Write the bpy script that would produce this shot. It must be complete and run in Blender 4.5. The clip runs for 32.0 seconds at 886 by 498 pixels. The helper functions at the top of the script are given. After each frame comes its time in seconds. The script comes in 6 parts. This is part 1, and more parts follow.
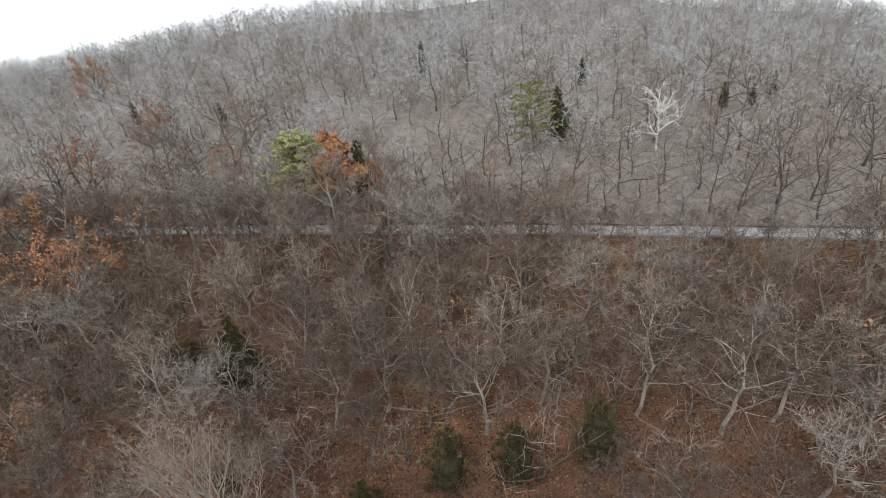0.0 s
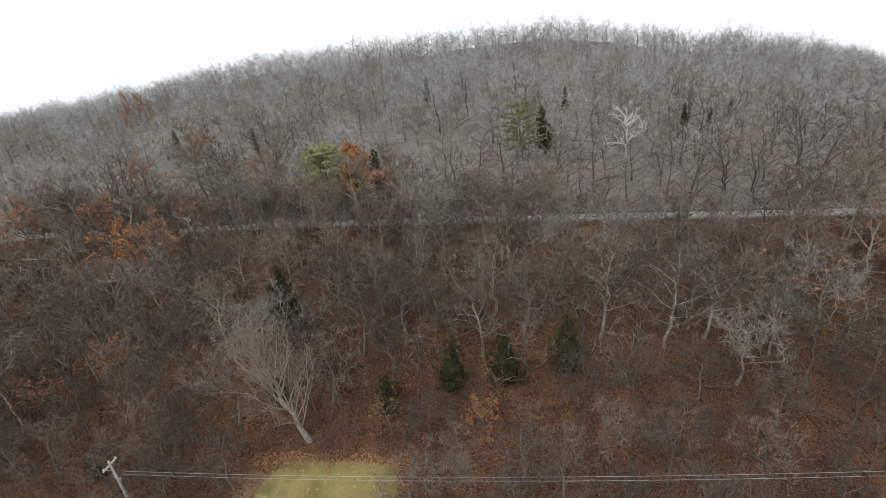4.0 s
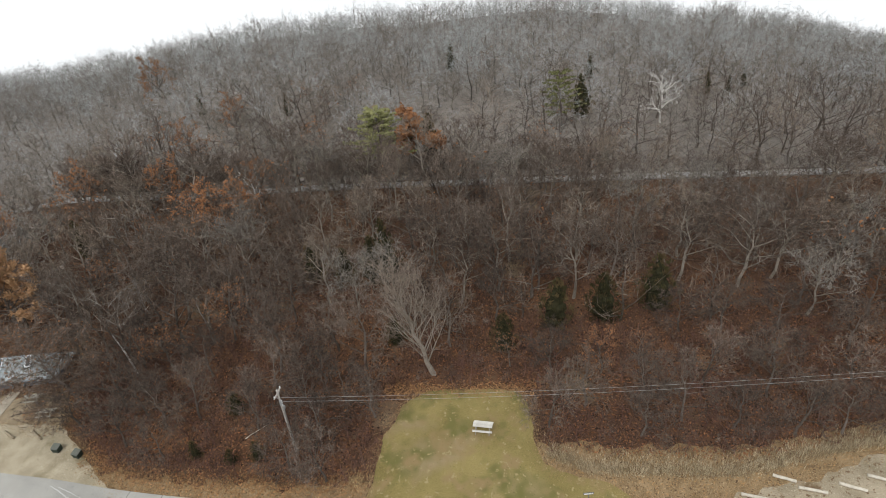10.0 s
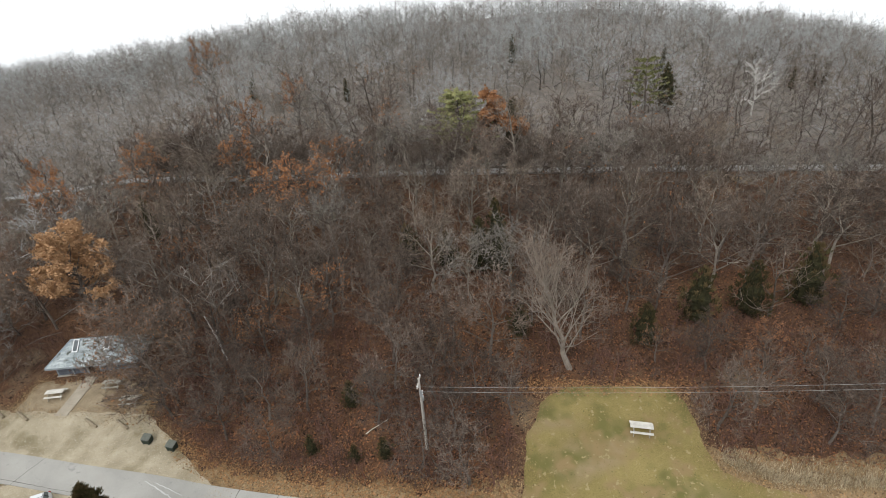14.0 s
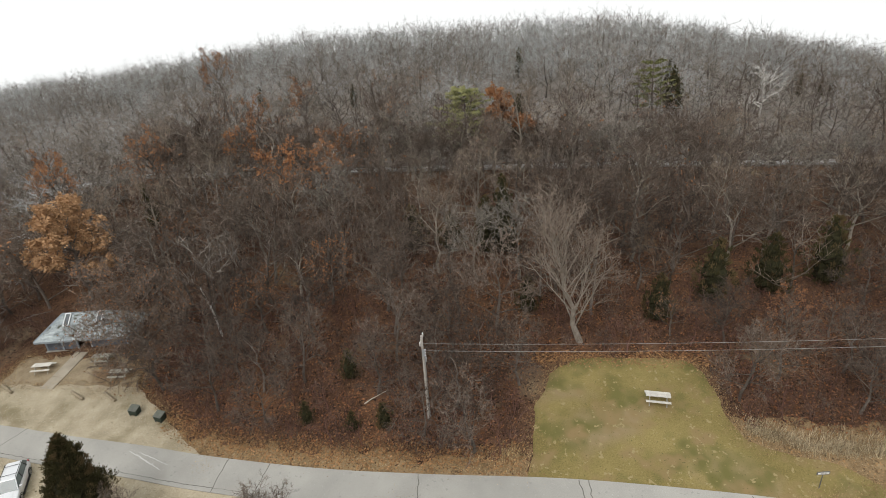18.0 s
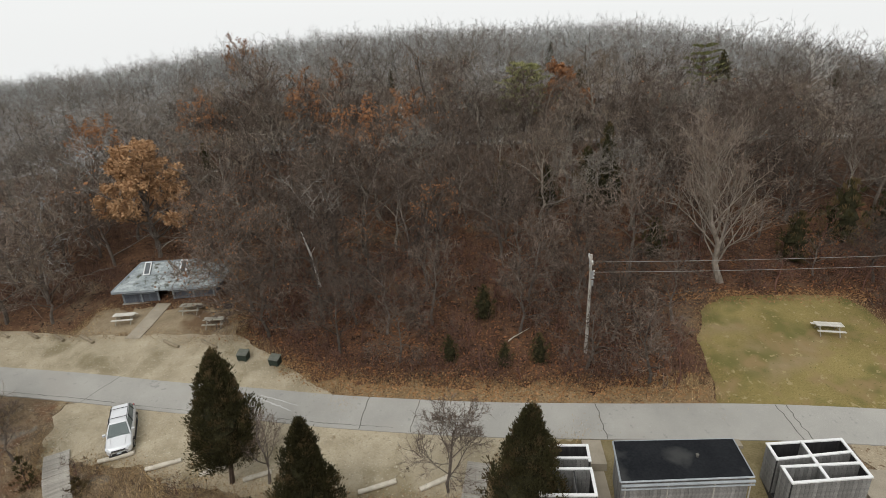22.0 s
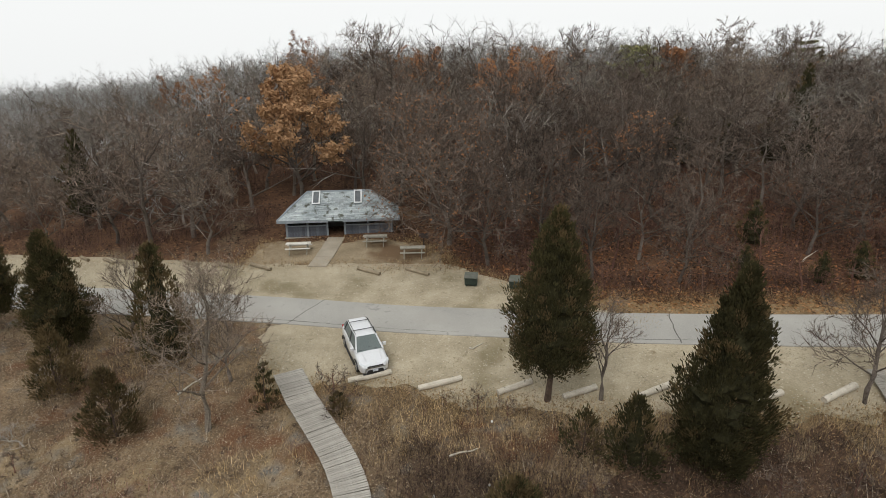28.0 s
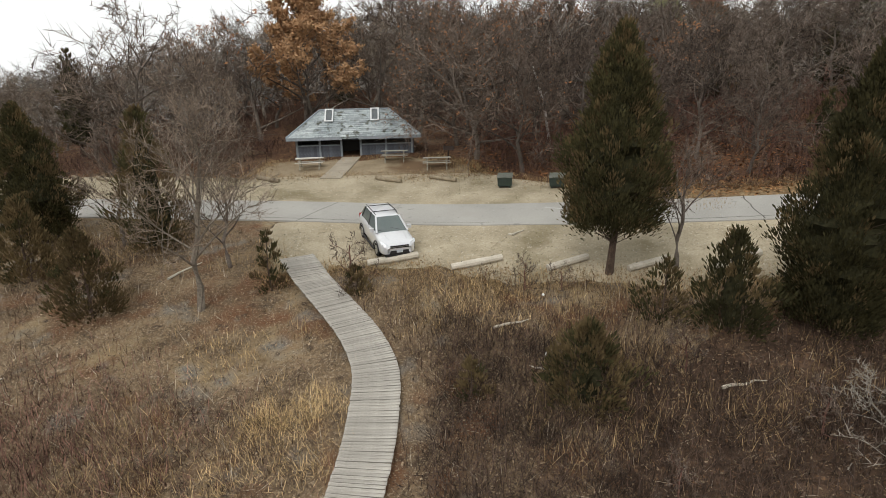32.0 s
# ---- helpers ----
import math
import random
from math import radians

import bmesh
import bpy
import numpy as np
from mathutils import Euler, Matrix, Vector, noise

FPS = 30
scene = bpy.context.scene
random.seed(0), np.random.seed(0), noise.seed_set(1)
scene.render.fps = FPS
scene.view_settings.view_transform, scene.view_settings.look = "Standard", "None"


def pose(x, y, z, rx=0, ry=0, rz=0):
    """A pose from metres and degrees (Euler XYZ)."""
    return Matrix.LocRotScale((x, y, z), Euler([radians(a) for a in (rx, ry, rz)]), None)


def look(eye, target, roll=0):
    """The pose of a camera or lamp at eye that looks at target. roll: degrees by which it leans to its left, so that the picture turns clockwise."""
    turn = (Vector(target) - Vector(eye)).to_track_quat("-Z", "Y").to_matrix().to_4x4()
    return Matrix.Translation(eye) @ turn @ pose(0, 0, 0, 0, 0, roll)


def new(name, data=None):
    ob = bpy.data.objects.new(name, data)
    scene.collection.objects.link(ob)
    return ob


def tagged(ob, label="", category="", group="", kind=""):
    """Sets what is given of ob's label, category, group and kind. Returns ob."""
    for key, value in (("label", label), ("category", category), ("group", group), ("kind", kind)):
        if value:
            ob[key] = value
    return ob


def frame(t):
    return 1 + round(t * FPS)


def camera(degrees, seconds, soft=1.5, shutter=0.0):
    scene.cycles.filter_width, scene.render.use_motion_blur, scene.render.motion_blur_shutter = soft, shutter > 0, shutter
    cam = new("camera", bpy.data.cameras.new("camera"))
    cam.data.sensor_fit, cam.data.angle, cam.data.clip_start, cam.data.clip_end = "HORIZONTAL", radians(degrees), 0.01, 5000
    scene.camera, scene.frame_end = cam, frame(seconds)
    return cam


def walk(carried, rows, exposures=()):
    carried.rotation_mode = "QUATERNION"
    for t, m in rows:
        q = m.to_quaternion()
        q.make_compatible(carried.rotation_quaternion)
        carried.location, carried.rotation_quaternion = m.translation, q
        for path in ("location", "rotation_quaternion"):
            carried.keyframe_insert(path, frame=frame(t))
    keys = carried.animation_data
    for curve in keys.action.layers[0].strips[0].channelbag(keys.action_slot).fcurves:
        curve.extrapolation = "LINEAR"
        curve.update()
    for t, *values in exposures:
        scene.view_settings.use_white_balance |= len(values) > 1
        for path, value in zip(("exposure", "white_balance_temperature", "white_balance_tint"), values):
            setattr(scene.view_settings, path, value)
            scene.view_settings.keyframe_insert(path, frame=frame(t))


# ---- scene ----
cam = camera(79.4, 32.0, soft=0.9)
# seconds, x, y, z, yaw, pitch, roll
PATH = [
    (0, 0.696, -1.871, 42.559, 8.83, -30.27, 6.14),
    (0.5, 0.925, -3.612, 42.425, 8.84, -29.68, 6.27),
    (1, 1.249, -5.413, 42.257, 8.82, -28.97, 6.40),
    (1.5, 1.451, -7.255, 42.099, 8.81, -28.40, 6.46),
    (2, 1.595, -9.234, 41.847, 8.71, -27.69, 6.49),
    (2.5, 1.789, -11.194, 41.712, 8.70, -27.12, 6.55),
    (3, 2.143, -13.211, 41.606, 8.78, -26.53, 6.62),
    (3.5, 2.456, -15.346, 41.325, 8.84, -25.90, 6.60),
    (5.5, 3.967, -22.886, 41.242, 9.03, -24.45, 6.80),
    (6, 4.266, -23.774, 41.385, 9.12, -24.54, 6.72),
    (6.5, 4.068, -24.361, 41.414, 9.01, -24.85, 6.75),
    (7, 3.024, -24.733, 41.358, 8.67, -25.30, 6.59),
    (7.5, 1.374, -24.942, 41.441, 8.20, -25.84, 6.45),
    (8, -0.686, -25.086, 41.580, 7.50, -26.37, 6.29),
    (8.5, -3.055, -25.079, 41.729, 6.87, -26.93, 6.06),
    (9, -5.703, -25.019, 41.852, 6.26, -27.38, 5.82),
    (9.5, -8.792, -24.941, 41.955, 5.52, -27.78, 5.56),
    (10, -11.630, -24.933, 42.586, 5.17, -28.40, 5.35),
    (10.5, -14.471, -25.052, 43.129, 4.91, -28.87, 5.40),
    (11, -17.769, -24.435, 43.003, 4.59, -29.03, 5.04),
    (11.5, -20.127, -23.963, 42.853, 4.50, -29.06, 4.74),
    (12, -21.901, -23.519, 42.409, 4.36, -29.07, 4.54),
    (12.5, -23.288, -23.164, 41.470, 4.76, -28.90, 4.44),
    (13, -24.350, -22.882, 40.374, 5.42, -28.44, 4.26),
    (13.5, -24.977, -22.796, 39.374, 5.78, -27.93, 4.10),
    (14, -25.331, -22.709, 38.475, 6.09, -27.38, 4.00),
    (14.5, -25.522, -22.551, 37.587, 6.41, -26.79, 3.93),
    (16.5, -25.578, -22.602, 34.398, 6.79, -25.27, 3.82),
    (17, -25.576, -23.097, 33.483, 6.86, -24.98, 3.78),
    (17.5, -25.513, -23.571, 32.802, 6.90, -24.25, 3.69),
    (18, -25.677, -23.979, 32.019, 6.82, -23.51, 3.60),
    (18.5, -26.244, -24.362, 31.162, 6.63, -23.07, 3.50),
    (19, -27.205, -24.683, 30.389, 6.35, -22.80, 3.34),
    (19.5, -28.470, -24.918, 29.471, 6.05, -22.54, 3.26),
    (20, -30.399, -25.155, 28.585, 5.46, -22.39, 3.03),
    (20.5, -32.612, -25.278, 27.471, 5.03, -22.10, 2.85),
    (21, -35.229, -25.331, 26.380, 4.41, -21.87, 2.70),
    (21.5, -37.632, -25.417, 25.349, 4.12, -21.55, 2.56),
    (22, -39.531, -25.515, 24.355, 4.45, -20.92, 2.31),
    (22.5, -40.711, -25.572, 23.399, 4.76, -20.30, 2.25),
    (23, -42.021, -25.642, 22.458, 4.46, -19.75, 2.26),
    (23.5, -43.476, -25.692, 21.375, 4.16, -19.11, 2.44),
    (24, -45.676, -25.449, 20.850, 3.68, -19.22, 2.06),
    (24.5, -48.070, -25.262, 20.521, 3.03, -19.43, 1.53),
    (25, -50.087, -25.388, 19.894, 2.61, -19.17, 1.45),
    (25.5, -52.258, -25.303, 19.182, 2.32, -18.92, 1.06),
    (26, -54.155, -25.301, 18.450, 2.13, -18.60, 1.02),
    (26.5, -56.224, -24.886, 16.693, 1.67, -17.20, 0.85),
    (28.5, -59.587, -23.048, 11.998, 3.59, -15.07, 0.76),
    (29, -59.652, -22.570, 10.666, 4.10, -14.45, 1.12),
    (29.5, -59.803, -22.208, 9.715, 4.15, -14.23, 1.03),
    (30, -60.011, -21.768, 8.699, 4.03, -13.74, 1.07),
    (30.5, -60.343, -21.392, 7.804, 3.80, -13.92, 0.96),
    (31, -60.503, -21.216, 7.017, 3.87, -14.12, 1.05),
    (31.5, -60.580, -21.151, 6.391, 3.95, -14.31, 1.14),
    (32, -60.544, -21.152, 5.641, 4.14, -14.31, 1.54),
]
walk(cam, [(t, pose(x, y, z, 90 + pitch, roll, yaw)) for t, x, y, z, yaw, pitch, roll in PATH],
     exposures=[(0, 0.93, 6150, 10), (3, 0.64, 6200, 10), (6, 0.36, 6300, 10), (9, 0.38, 6350, 10), (13, 0.50, 6300, 10), (17, 0.50, 6450, 10), (18, 0.36, 6520, 10), (19, 0.22, 6570, 10), (24, 0.13, 6500, 10), (29, 0.21, 6520, 10), (32, 0.32, 6540, 10)])



import collections
# ---------------------------------------------------------------- light
world = bpy.data.worlds.new("overcast_sky")
scene.world = world
world.use_nodes = True
wn, wl = world.node_tree.nodes, world.node_tree.links
sky = wn.new("ShaderNodeTexSky")
sky.sky_type, sky.sun_disc = "NISHITA", False
sky.sun_elevation, sky.sun_rotation = radians(48), radians(200)
sky.air_density, sky.dust_density = 1.0, 6.0
hsv = wn.new("ShaderNodeHueSaturation")
hsv.inputs["Saturation"].default_value = 0.12
cloud = wn.new("ShaderNodeMixRGB")          # closed cloud cover under the clear sky
cloud.inputs[0].default_value = 0.86
cloud.inputs[2].default_value = (9.1, 9.25, 9.2, 1)
wl.new(sky.outputs[0], hsv.inputs["Color"])
wl.new(hsv.outputs[0], cloud.inputs[1])
wl.new(cloud.outputs[0], wn["Background"].inputs[0])
wn["Background"].inputs[1].default_value = 0.1
sun = new("sun", bpy.data.lights.new("sun", "SUN"))
sun.data.energy, sun.data.angle, sun.data.color = 0.8, radians(25), (1.0, 0.97, 0.93)
sun.matrix_world = look((0, 0, 60), (8, 22, 33))


# ---------------------------------------------------------------- materials
def material(name, low, high, scale=3.0, rough=0.85, bump=0.0, fine=40.0, vary=0.0, metal=0.0, spot=None, spot_scale=0.4, spot_at=0.55, coat=0.0, stretch=None, flecks=()):
    """Two-scale noise between two base colours, a stain colour with a shape of its own, fine relief; vary: value spread from object to object."""
    m = bpy.data.materials.new(name)
    m.use_nodes = True
    n, l = m.node_tree.nodes, m.node_tree.links
    b = n["Principled BSDF"]
    geo = n.new("ShaderNodeTexCoord")
    src = geo.outputs["Object"]
    if stretch:
        mp = n.new("ShaderNodeMapping")
        mp.inputs["Scale"].default_value = stretch
        l.new(src, mp.inputs[0])
        src = mp.outputs[0]
    a, f = n.new("ShaderNodeTexNoise"), n.new("ShaderNodeTexNoise")
    for node, s, d in ((a, scale, 5.0), (f, fine, 3.0)):
        node.inputs["Scale"].default_value, node.inputs["Detail"].default_value = s, d
        l.new(src, node.inputs["Vector"])
    add = n.new("ShaderNodeMath")
    add.operation = "ADD"
    l.new(a.outputs[0], add.inputs[0])
    l.new(f.outputs[0], add.inputs[1])
    ramp = n.new("ShaderNodeMapRange")
    ramp.inputs[1].default_value, ramp.inputs[2].default_value = 0.72, 1.28
    l.new(add.outputs[0], ramp.inputs[0])
    mix = n.new("ShaderNodeMixRGB")
    mix.inputs[1].default_value, mix.inputs[2].default_value = (*low, 1), (*high, 1)
    l.new(ramp.outputs[0], mix.inputs[0])
    col = mix.outputs[0]
    if spot:
        t = n.new("ShaderNodeTexNoise")
        t.inputs["Scale"].default_value, t.inputs["Detail"].default_value = spot_scale, 4.0
        l.new(src, t.inputs["Vector"])
        r = n.new("ShaderNodeMapRange")
        r.inputs[1].default_value, r.inputs[2].default_value = spot_at, spot_at + 0.12
        l.new(t.outputs[0], r.inputs[0])
        sp = n.new("ShaderNodeMixRGB")
        sp.inputs[2].default_value = (*spot, 1)
        l.new(r.outputs[0], sp.inputs[0])
        l.new(col, sp.inputs[1])
        col = sp.outputs[0]
    for colour, fs, at in flecks:                   # small flecks: leaves, stalks, stones
        t = n.new("ShaderNodeTexNoise")
        t.inputs["Scale"].default_value, t.inputs["Detail"].default_value, t.inputs["Roughness"].default_value = fs, 2.0, 0.7
        l.new(src, t.inputs["Vector"])
        r = n.new("ShaderNodeMapRange")
        r.inputs[1].default_value, r.inputs[2].default_value = at, at + (0.05 if fs >= 2 else 0.16)
        l.new(t.outputs[0], r.inputs[0])
        sp = n.new("ShaderNodeMixRGB")
        sp.inputs[2].default_value = (*colour, 1)
        l.new(r.outputs[0], sp.inputs[0])
        l.new(col, sp.inputs[1])
        col = sp.outputs[0]
    if vary:
        info = n.new("ShaderNodeObjectInfo")
        r = n.new("ShaderNodeMapRange")
        r.inputs[3].default_value, r.inputs[4].default_value = 1 - vary, 1 + vary
        l.new(info.outputs["Random"], r.inputs[0])
        hs = n.new("ShaderNodeHueSaturation")
        l.new(r.outputs[0], hs.inputs["Value"])
        l.new(col, hs.inputs["Color"])
        col = hs.outputs[0]
    l.new(col, b.inputs["Base Color"])
    b.inputs["Roughness"].default_value, b.inputs["Metallic"].default_value = rough, metal
    b.inputs["Coat Weight"].default_value = coat
    b.inputs["Specular IOR Level"].default_value = 0.12 if rough > 0.8 else 0.5
    if bump:
        bp = n.new("ShaderNodeBump")
        bp.inputs["Strength"].default_value, bp.inputs["Distance"].default_value = 0.6, bump
        l.new(add.outputs[0], bp.inputs["Height"])
        l.new(bp.outputs[0], b.inputs["Normal"])
    return m


def island(m, low, high):
    """Adds a value spread from island to island of a joined mesh."""
    n, l = m.node_tree.nodes, m.node_tree.links
    b = n["Principled BSDF"]
    g, r, hs = n.new("ShaderNodeNewGeometry"), n.new("ShaderNodeMapRange"), n.new("ShaderNodeHueSaturation")
    r.inputs[3].default_value, r.inputs[4].default_value = low, high
    old = b.inputs["Base Color"].links[0].from_socket
    l.new(g.outputs["Random Per Island"], r.inputs[0])
    l.new(r.outputs[0], hs.inputs["Value"])
    l.new(old, hs.inputs["Color"])
    l.new(hs.outputs[0], b.inputs["Base Color"])
    return m


LITTER = material("leaf_litter", (0.052, 0.029, 0.018), (0.165, 0.090, 0.052), 0.6, 0.95, 0.06, 7.0, spot=(0.20, 0.155, 0.10), spot_scale=0.16, spot_at=0.60, flecks=(((0.026, 0.016, 0.011), 3.2, 0.58), ((0.27, 0.150, 0.075), 5.0, 0.61), ((0.03, 0.02, 0.014), 7.0, 0.62)))
DRY = material("dry_meadow", (0.078, 0.054, 0.034), (0.235, 0.168, 0.102), 0.8, 0.95, 0.06, 9.0, spot=(0.285, 0.21, 0.118), spot_scale=0.3, spot_at=0.56, flecks=(((0.135, 0.068, 0.036), 0.42, 0.53), ((0.165, 0.15, 0.128), 0.6, 0.56), ((0.055, 0.038, 0.026), 1.7, 0.57), ((0.30, 0.24, 0.165), 14.0, 0.60), ((0.04, 0.028, 0.02), 17.0, 0.61), ((0.40, 0.34, 0.26), 24.0, 0.63)))
GRAVEL = material("pale_gravel", (0.285, 0.242, 0.165), (0.46, 0.398, 0.29), 0.7, 0.95, 0.012, 14.0, spot=(0.22, 0.185, 0.115), spot_scale=0.25, spot_at=0.54, flecks=(((0.52, 0.465, 0.365), 8.0, 0.64), ((0.27, 0.228, 0.155), 5.0, 0.62), ((0.31, 0.265, 0.19), 12.0, 0.62), ((0.21, 0.165, 0.10), 1.6, 0.64)))
SANDY = material("sandy_brown_gravel", (0.20, 0.165, 0.11), (0.38, 0.32, 0.23), 0.6, 0.95, 0.012, 14.0, spot=(0.16, 0.115, 0.065), spot_scale=0.3, spot_at=0.52, flecks=(((0.48, 0.42, 0.32), 6.0, 0.62), ((0.15, 0.10, 0.06), 3.0, 0.60)))
ROAD = material("worn_asphalt", (0.30, 0.292, 0.268), (0.405, 0.392, 0.358), 0.35, 0.9, 0.01, 30.0, spot=(0.34, 0.325, 0.295), spot_scale=0.2, flecks=(((0.285, 0.278, 0.258), 2.0, 0.64), ((0.42, 0.41, 0.385), 8.0, 0.66)))
SEAM = material("road_crack", (0.10, 0.095, 0.085), (0.17, 0.16, 0.14), 2.0, 0.95)
LAWN = material("winter_lawn", (0.150, 0.119, 0.042), (0.275, 0.219, 0.088), 0.25, 0.95, 0.03, 12.0, spot=(0.25, 0.19, 0.105), spot_scale=0.16, spot_at=0.53, flecks=(((0.135, 0.124, 0.042), 0.30, 0.50), ((0.23, 0.165, 0.08), 0.42, 0.52), ((0.29, 0.235, 0.118), 2.2, 0.62), ((0.12, 0.105, 0.04), 7.0, 0.64), ((0.20, 0.12, 0.055), 11.0, 0.69)))
EDGE = material("tan_verge", (0.15, 0.10, 0.052), (0.29, 0.205, 0.115), 0.9, 0.95, 0.04, 9.0, flecks=(((0.34, 0.20, 0.09), 6.0, 0.58), ((0.09, 0.055, 0.03), 5.0, 0.59), ((0.40, 0.32, 0.20), 9.0, 0.64)))
BARK = material("grey_brown_bark", (0.070, 0.057, 0.047), (0.175, 0.148, 0.125), 2.0, 0.95, 0.02, 18.0, vary=0.28)
TWIG = material("brown_twigs", (0.080, 0.060, 0.047), (0.205, 0.162, 0.131), 1.2, 0.95, 0, 9.0, vary=0.3)
TANTWIG = material("tan_brown_twigs", (0.108, 0.083, 0.064), (0.262, 0.210, 0.166), 1.2, 0.95, 0, 9.0, vary=0.25)
DARKTWIG = material("dark_brown_twigs", (0.052, 0.040, 0.032), (0.135, 0.104, 0.084), 1.2, 0.95, 0, 9.0, vary=0.25)
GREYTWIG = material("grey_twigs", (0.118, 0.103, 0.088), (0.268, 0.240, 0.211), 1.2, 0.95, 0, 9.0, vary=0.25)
LICHEN = material("lichened_pale_limb_bark", (0.138, 0.117, 0.094), (0.315, 0.278, 0.232), 0.9, 0.95, 0.01, 12.0, vary=0.25)
# haze over the upper hill put into a paler twig colour
MISTY = material("haze_grey_twigs", (0.26, 0.265, 0.26), (0.45, 0.457, 0.447), 1.2, 0.95, 0, 9.0)
PALE = material("pale_sycamore_bark", (0.42, 0.395, 0.36), (0.66, 0.635, 0.595), 1.5, 0.9, 0.01, 10.0)
REDTWIG = material("reddish_brush", (0.085, 0.045, 0.034), (0.19, 0.105, 0.080), 1.0, 0.95, 0, 9.0, vary=0.3)
RUST = material("rust_oak_leaves", (0.20, 0.092, 0.044), (0.39, 0.19, 0.09), 1.0, 0.9, 0, 6.0, vary=0.15)
ORANGE = material("orange_oak_leaves", (0.25, 0.145, 0.075), (0.50, 0.305, 0.165), 1.0, 0.9, 0, 6.0, vary=0.1)
CEDAR = material("dark_cedar_foliage", (0.028, 0.028, 0.012), (0.092, 0.080, 0.034), 1.2, 0.9, 0, 8.0, vary=0.25)
# shade inside the cedar crowns, put into a darker foliage colour
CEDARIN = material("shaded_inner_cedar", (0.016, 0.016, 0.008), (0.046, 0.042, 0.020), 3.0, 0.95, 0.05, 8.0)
CEDARTIP = material("bronzed_cedar_foliage", (0.070, 0.052, 0.025), (0.155, 0.112, 0.054), 1.2, 0.9, 0, 8.0, vary=0.25)
PINE = material("yellow_green_pine_needles", (0.12, 0.13, 0.055), (0.28, 0.27, 0.12), 1.0, 0.9, 0, 6.0, vary=0.2)
STRAW = material("dry_straw", (0.21, 0.142, 0.072), (0.42, 0.305, 0.165), 0.8, 0.95, 0, 8.0)
WEED = material("brown_weeds", (0.115, 0.078, 0.046), (0.28, 0.197, 0.117), 0.8, 0.95, 0, 8.0)
OLDWOOD = material("weathered_grey_wood", (0.25, 0.232, 0.20), (0.43, 0.405, 0.36), 2.5, 0.85, 0.006, 30.0, vary=0.11, stretch=(1, 6, 6))
TABLEWOOD = material("bleached_table_wood", (0.42, 0.40, 0.35), (0.66, 0.635, 0.58), 2.0, 0.85, 0.004, 30.0, vary=0.12, stretch=(1, 6, 6))
TABLEGREY = material("weathered_table_wood", (0.24, 0.225, 0.18), (0.42, 0.40, 0.34), 2.0, 0.85, 0.004, 30.0, vary=0.12, stretch=(1, 6, 6))
LOGWOOD = material("barked_log", (0.19, 0.155, 0.105), (0.36, 0.30, 0.215), 3.0, 0.9, 0.01, 25.0, vary=0.15)
STOPLOG = material("bleached_parking_timber", (0.42, 0.375, 0.30), (0.62, 0.575, 0.49), 3.0, 0.85, 0.008, 25.0, vary=0.1)
CONCRETE = material("grey_concrete", (0.30, 0.285, 0.255), (0.44, 0.42, 0.38), 1.2, 0.9, 0.004, 30.0)
PATHSLAB = material("tan_path_concrete", (0.27, 0.235, 0.18), (0.38, 0.335, 0.265), 1.2, 0.9, 0.004, 30.0)
TRUNK = material("dark_cedar_trunk", (0.05, 0.035, 0.026), (0.12, 0.085, 0.065), 3.0, 0.95, 0.02, 20.0)
for twigs_of in (TWIG, TANTWIG, DARKTWIG, GREYTWIG, REDTWIG):
    island(twigs_of, 0.5, 1.5)
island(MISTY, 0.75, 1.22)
for limbs_of in (BARK, LICHEN):
    island(limbs_of, 0.65, 1.4)
GROUPS = {}


